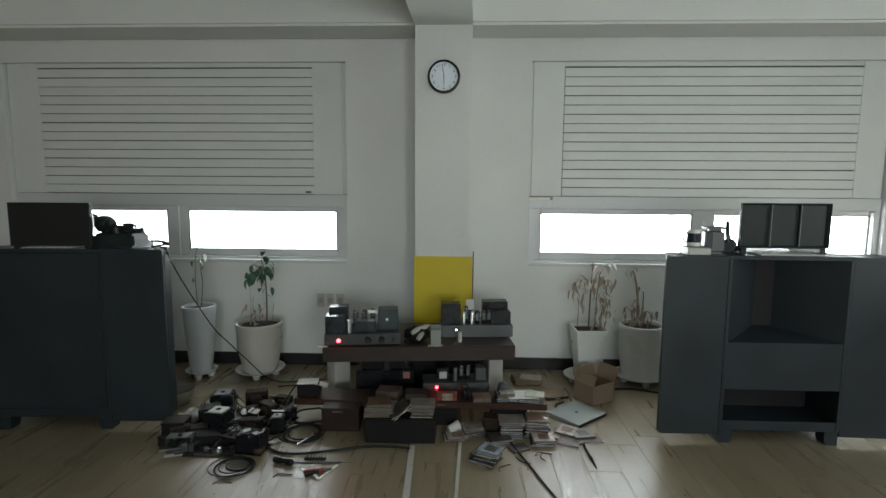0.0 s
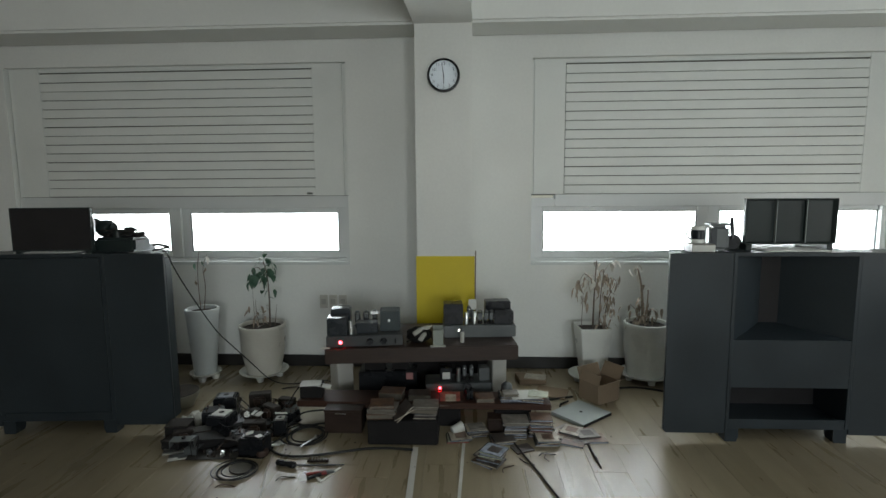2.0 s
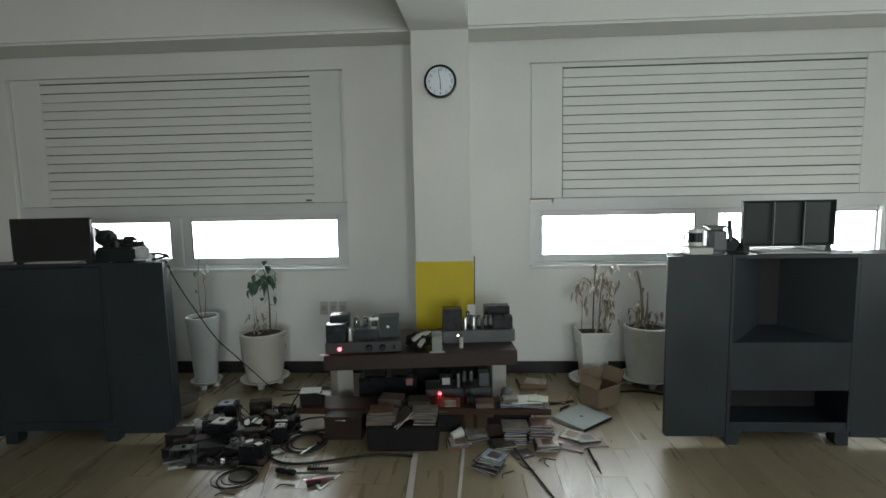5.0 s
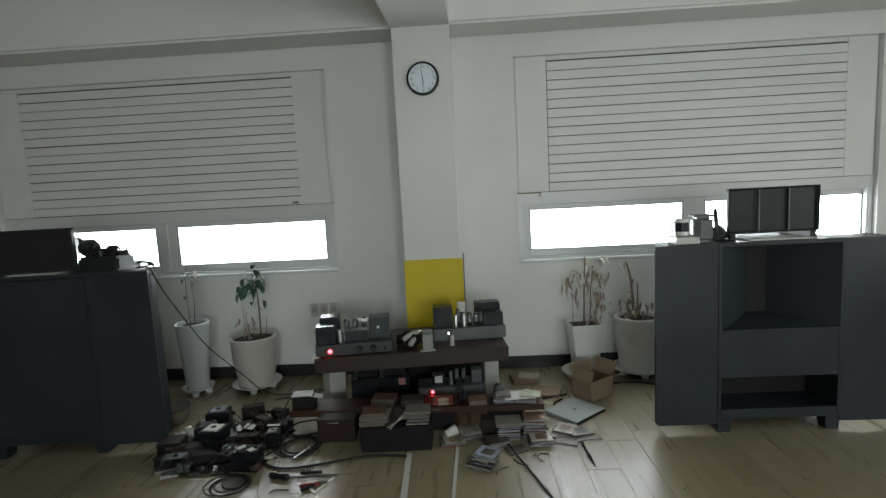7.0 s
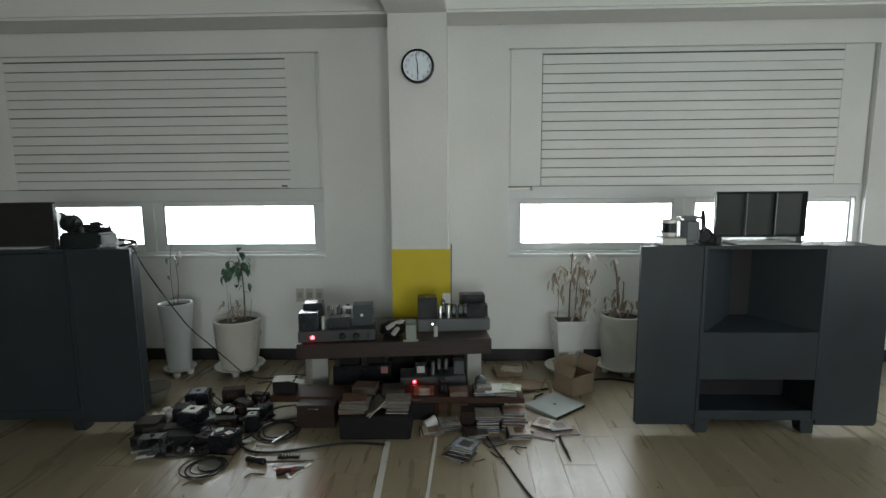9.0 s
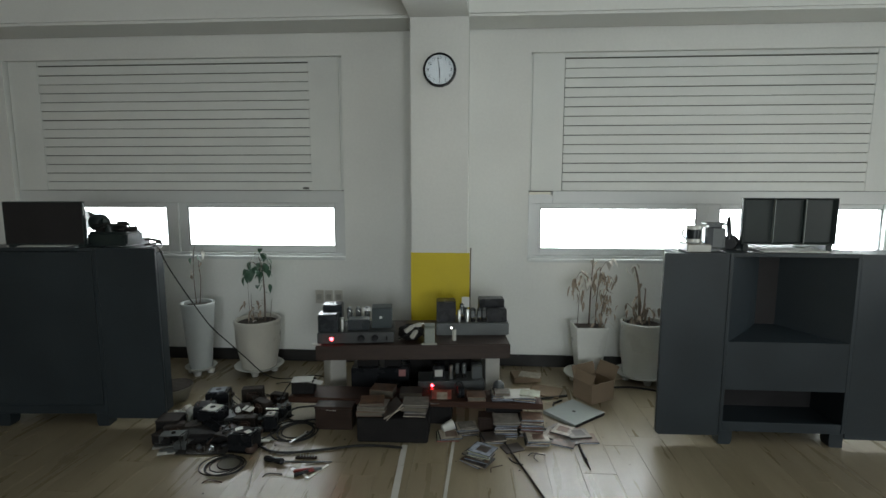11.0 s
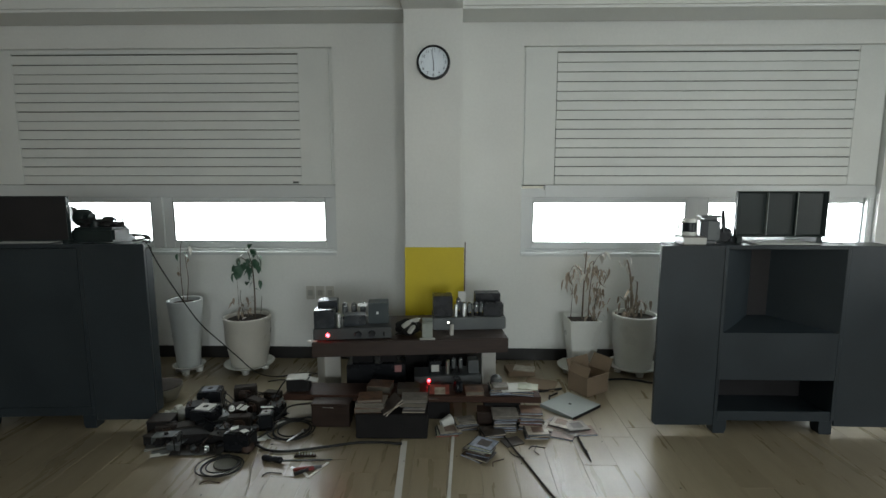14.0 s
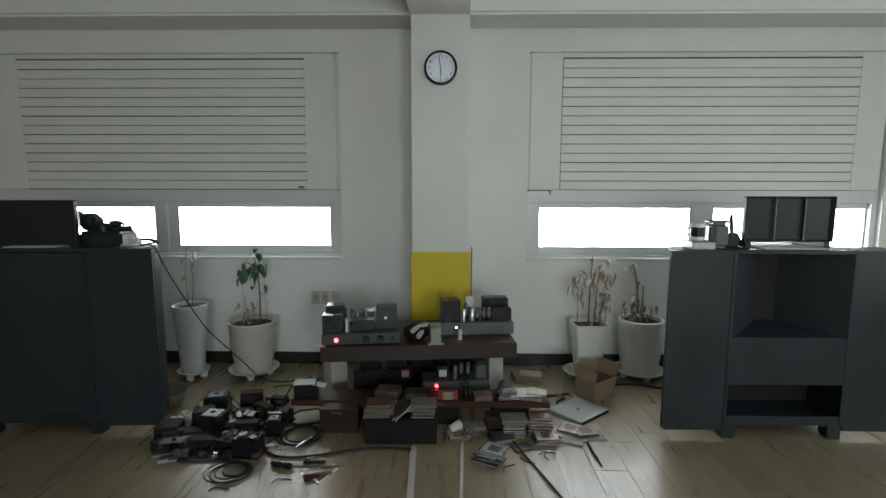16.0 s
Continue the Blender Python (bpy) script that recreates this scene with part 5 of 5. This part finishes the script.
e = thing("spanner", pose(-0.80, 4.80, 0.0, 0, 0, 65), "bright steel spanner lying on the coiled cable", "spanner")
part("shank", boxed(-0.08, 0.06, -0.007, 0.007, 0.024, 0.029, 0.002), SILVER, e)
part("head", lathe(bmesh.new(), [(0.016, 0.022), (0.016, 0.030)], 18, 0.07, 0.0), SILVER, e)

# tape lines on the floor
TAPE = material("pale_tape", (0.52, 0.51, 0.47), 0.6, vary=0.15, scale=10)
for x0, x1, w, ya, yb in ((-0.135, -0.103, 0.036, 4.80, 4.0), (0.163, 0.130, 0.018, 4.90, 3.8)):
    bm = bmesh.new()
    prism(bm, [(x0 - w / 2, -ya), (x0 + w / 2, -ya), (x1 + w / 2, -yb), (x1 - w / 2, -yb)], 0.0002, 0.0012)
    solid("tape_line", bm, TAPE, pose(0, 0, 0, 90, 0, 0), "strip of pale tape stuck on the floor", "tape", "tape strips")

# ---- things on the loudspeakers ----
def on_speaker(base, x, y, rz=0.0):
    return base @ pose(x, y, 1.1915, 0, 0, rz)


for base, x in ((RSP, -0.01), (LSP, -0.05)):
    solid("paper_sheet", boxed(-0.19, 0.19, -0.03, 0.16, 0, 0.006, 0.001), WHITEP, on_speaker(base, x + 0.03, 0.06), "white sheets of paper lying under the treble horn", "paper", "papers on the loudspeakers")
book_m = RSP @ pose(-0.535, 0.12, 1.1845)
e = thing("book", book_m, "pale pinkish book lying on the loudspeaker shelf", "book")
part("cover", boxed(-0.065, 0.07, -0.07, 0.07, 0, 0.05, 0.003), COVERS[GREYC], e)
part("page_block", boxed(-0.062, 0.072, -0.072, 0.068, 0.006, 0.044), WHITEP, e)


def mug(m, r, h, mat, label):
    e = thing("mug", m, label, "mug", "mugs on the loudspeaker")
    part("cup", lathe(bmesh.new(), [(r * 0.85, 0), (r, 0.006), (r, h), (r - 0.004, h), (r - 0.005, 0.008)], 28), mat, e)
    part("handle", tube(bmesh.new(), [(-r + 0.002, 0, h * 0.82), (-r - 0.022, 0, h * 0.75), (-r - 0.026, 0, h * 0.45), (-r + 0.002, 0, h * 0.2)], 0.0055, 8), mat, e)
    part("band", lathe(bmesh.new(), [(r + 0.0006, h * 0.25), (r + 0.0006, h * 0.8)], 28, close=False), SLATE, e, "dark printed band")
    return e


mug(RSP @ pose(-0.542, 0.12, 1.235, 0, 0, 5), 0.041, 0.105, CERAM, "white mug with a dark band on a book")
e = thing("tin_box", RSP @ pose(-0.415, 0.14, 1.1908, 0, 0, -8), "grey-white tin box standing on the loudspeaker shelf", "tin")
part("body", boxed(-0.055, 0.06, -0.05, 0.05, 0, 0.155, 0.02, 3), GREYM, e)
part("lid", boxed(-0.057, 0.062, -0.052, 0.052, 0.155, 0.168, 0.003), GREYM, e)
part("label", boxed(-0.05, -0.015, -0.0515, -0.05, 0.02, 0.14), SLATE, e)
e = thing("headphones", RSP @ pose(-0.305, 0.16, 1.1908, 0, 0, 60), "dark headphones standing beside the treble horn", "headphones")
for s in (-1, 1):
    part("ear_cup", lathe(bmesh.new(), [(0.04, 0), (0.045, 0.012), (0.04, 0.03)], 24), BLACK, e, "", pose(0.03 * s, 0.0, 0.045, 90, 0, 80 if s > 0 else 100))
part("headband", tube(bmesh.new(), [(-0.05, 0, 0.07), (-0.045, 0.01, 0.15), (0.0, 0.012, 0.195), (0.045, 0.01, 0.15), (0.05, 0, 0.07)], 0.010), BLACK, e)
e = thing("dry_sprig", RSP @ pose(0.36, 0.1, 1.1905), "small dry sprig lying on the loudspeaker top", "sprig")
part("stem", tube(bmesh.new(), [(0, 0, 0.003), (0.02, 0, 0.02), (0.035, 0, 0.055)], 0.002), STEM, e)
o = new("leaf", LEAF_D[1])
o.parent = e
o.matrix_basis = pose(0.035, 0, 0.055, -20, 0, 70)

e = thing("crossover_unit", LSP @ pose(0.43, 0.17, 1.1910, 0, 0, -4), "dark crossover box crowded with coils and capacitors", "crossover")
block(e, "case", -0.15, 0.12, -0.11, 0.07, 0, 0.092, HORN, 0.016)
for x, y, r, h in ((-0.02, -0.05, 0.036, 0.05), (0.045, -0.04, 0.03, 0.028), (0.10, -0.02, 0.034, 0.03), (-0.09, -0.05, 0.03, 0.04), (0.0, 0.03, 0.03, 0.06)):
    can(e, x, y, 0.091, r, h, random.choice((BLACKM, HORN)))
for x in (0.0, 0.05, 0.095):
    part("terminal", lathe(bmesh.new(), [(0.004, 0.09), (0.004, 0.14)], 8, x, 0.03), COPPER, e)
e = thing("horn_driver", LSP @ pose(0.275, 0.12, 1.2835, 0, 0, 15), "dark compression driver lying on the crossover box", "driver")
part("magnet", lathe(bmesh.new(), [(0.05, 0), (0.055, 0.01), (0.055, 0.06), (0.045, 0.075)], 28), HORN, e, "", pose(0.02, 0.02, 0.056, 90, 0, 60))
part("snout", lathe(bmesh.new(), [(0.025, 0), (0.03, 0.05)], 20), HORN, e, "", pose(0.06, 0.0, 0.06, 90, 0, 60))
bm = tube(bmesh.new(), [(-0.05, 0, 0.01), (0, -0.04, 0.02), (0.05, 0, 0.03), (0.0, 0.04, 0.04), (-0.045, 0, 0.045), (0.02, -0.035, 0.05), (0.06, 0.0, 0.02)], 0.007)
solid("coiled_cable", bm, RUBBER, LSP @ pose(0.69, 0.09, 1.187), "dark cable bundled on the corner of the loudspeaker", "cable")

for k, (x, y, z, r) in enumerate(((0.36, 0.10, 1.2835, 0.045), (0.46, 0.12, 1.2835, 0.045), (0.50, 0.09, 1.2835, 0.035))):
    pts = []
    for i in range(22):
        a = i * 0.62 + k
        q = r * (1 + 0.25 * math.sin(i * 1.7 + k))
        pts.append((q * math.cos(a), 0.7 * q * math.sin(a), 0.008 + 0.0022 * i + 0.006 * math.sin(i * 2.3)))
    solid("coiled_cable", tube(bmesh.new(), pts, 0.006, 6), RUBBER, LSP @ pose(x, y, z), "tangled dark leads heaped on the crossover box", "cable", "leads on the crossover box")

# debris
deb = bmesh.new()
for k in range(45):
    x, y = random.gauss(-0.1, 0.8), random.gauss(4.85, 0.4)
    if not (-1.7 < x < 1.35 and 4.0 < y < 6.0):
        continue
    s = random.uniform(0.0015, 0.005)
    box(deb, -s, s, -s * random.uniform(0.3, 1.5), s, 0, s * 0.6, m=pose(x, y, 0.0004, 0, 0, random.uniform(0, 360)))
solid("floor_debris", deb, BROWN, Matrix(), "scattered crumbs and offcuts on the floor", "debris", kind="stuff")

# ---- floor planks, last ----
def floor_planks():
    w, ln = 0.19, 1.24
    e = thing("floor", Matrix(), "worn light greyish-brown laminate plank floor", "floor", kind="structure")
    me = mesh_of("plank", boxed(0.0002, w - 0.0002, 0.0002, ln - 0.0002, -0.006, 0.0, 0.0006), PLANK)
    rest = bmesh.new()
    cols = int((XR - XL) / w) + 1
    for i in range(cols):
        x = XL + i * w
        y = YB - random.uniform(0, ln)
        while y < WALL:
            y0, y1 = max(y, YB), min(y + ln, WALL)
            whole = y0 == y and y1 == y + ln
            if -3.3 < x < 3.3 and y1 > 3.2:
                if whole:
                    o = new("plank", me)
                    o.parent = e
                    o.matrix_basis = pose(x, y, random.uniform(-0.0006, 0))
                else:
                    part("plank", boxed(x + 0.0003, x + w - 0.0003, y0 + 0.0003, y1 - 0.0003, -0.006, 0.0, 0.0006), PLANK, e)
            else:
                box(rest, x + 0.0003, x + w - 0.0003, y0 + 0.0003, y1 - 0.0003, -0.006, 0.0)
            y += ln
    tagged(part("far_planks", rest, PLANK, e), kind="stuff")


floor_planks()
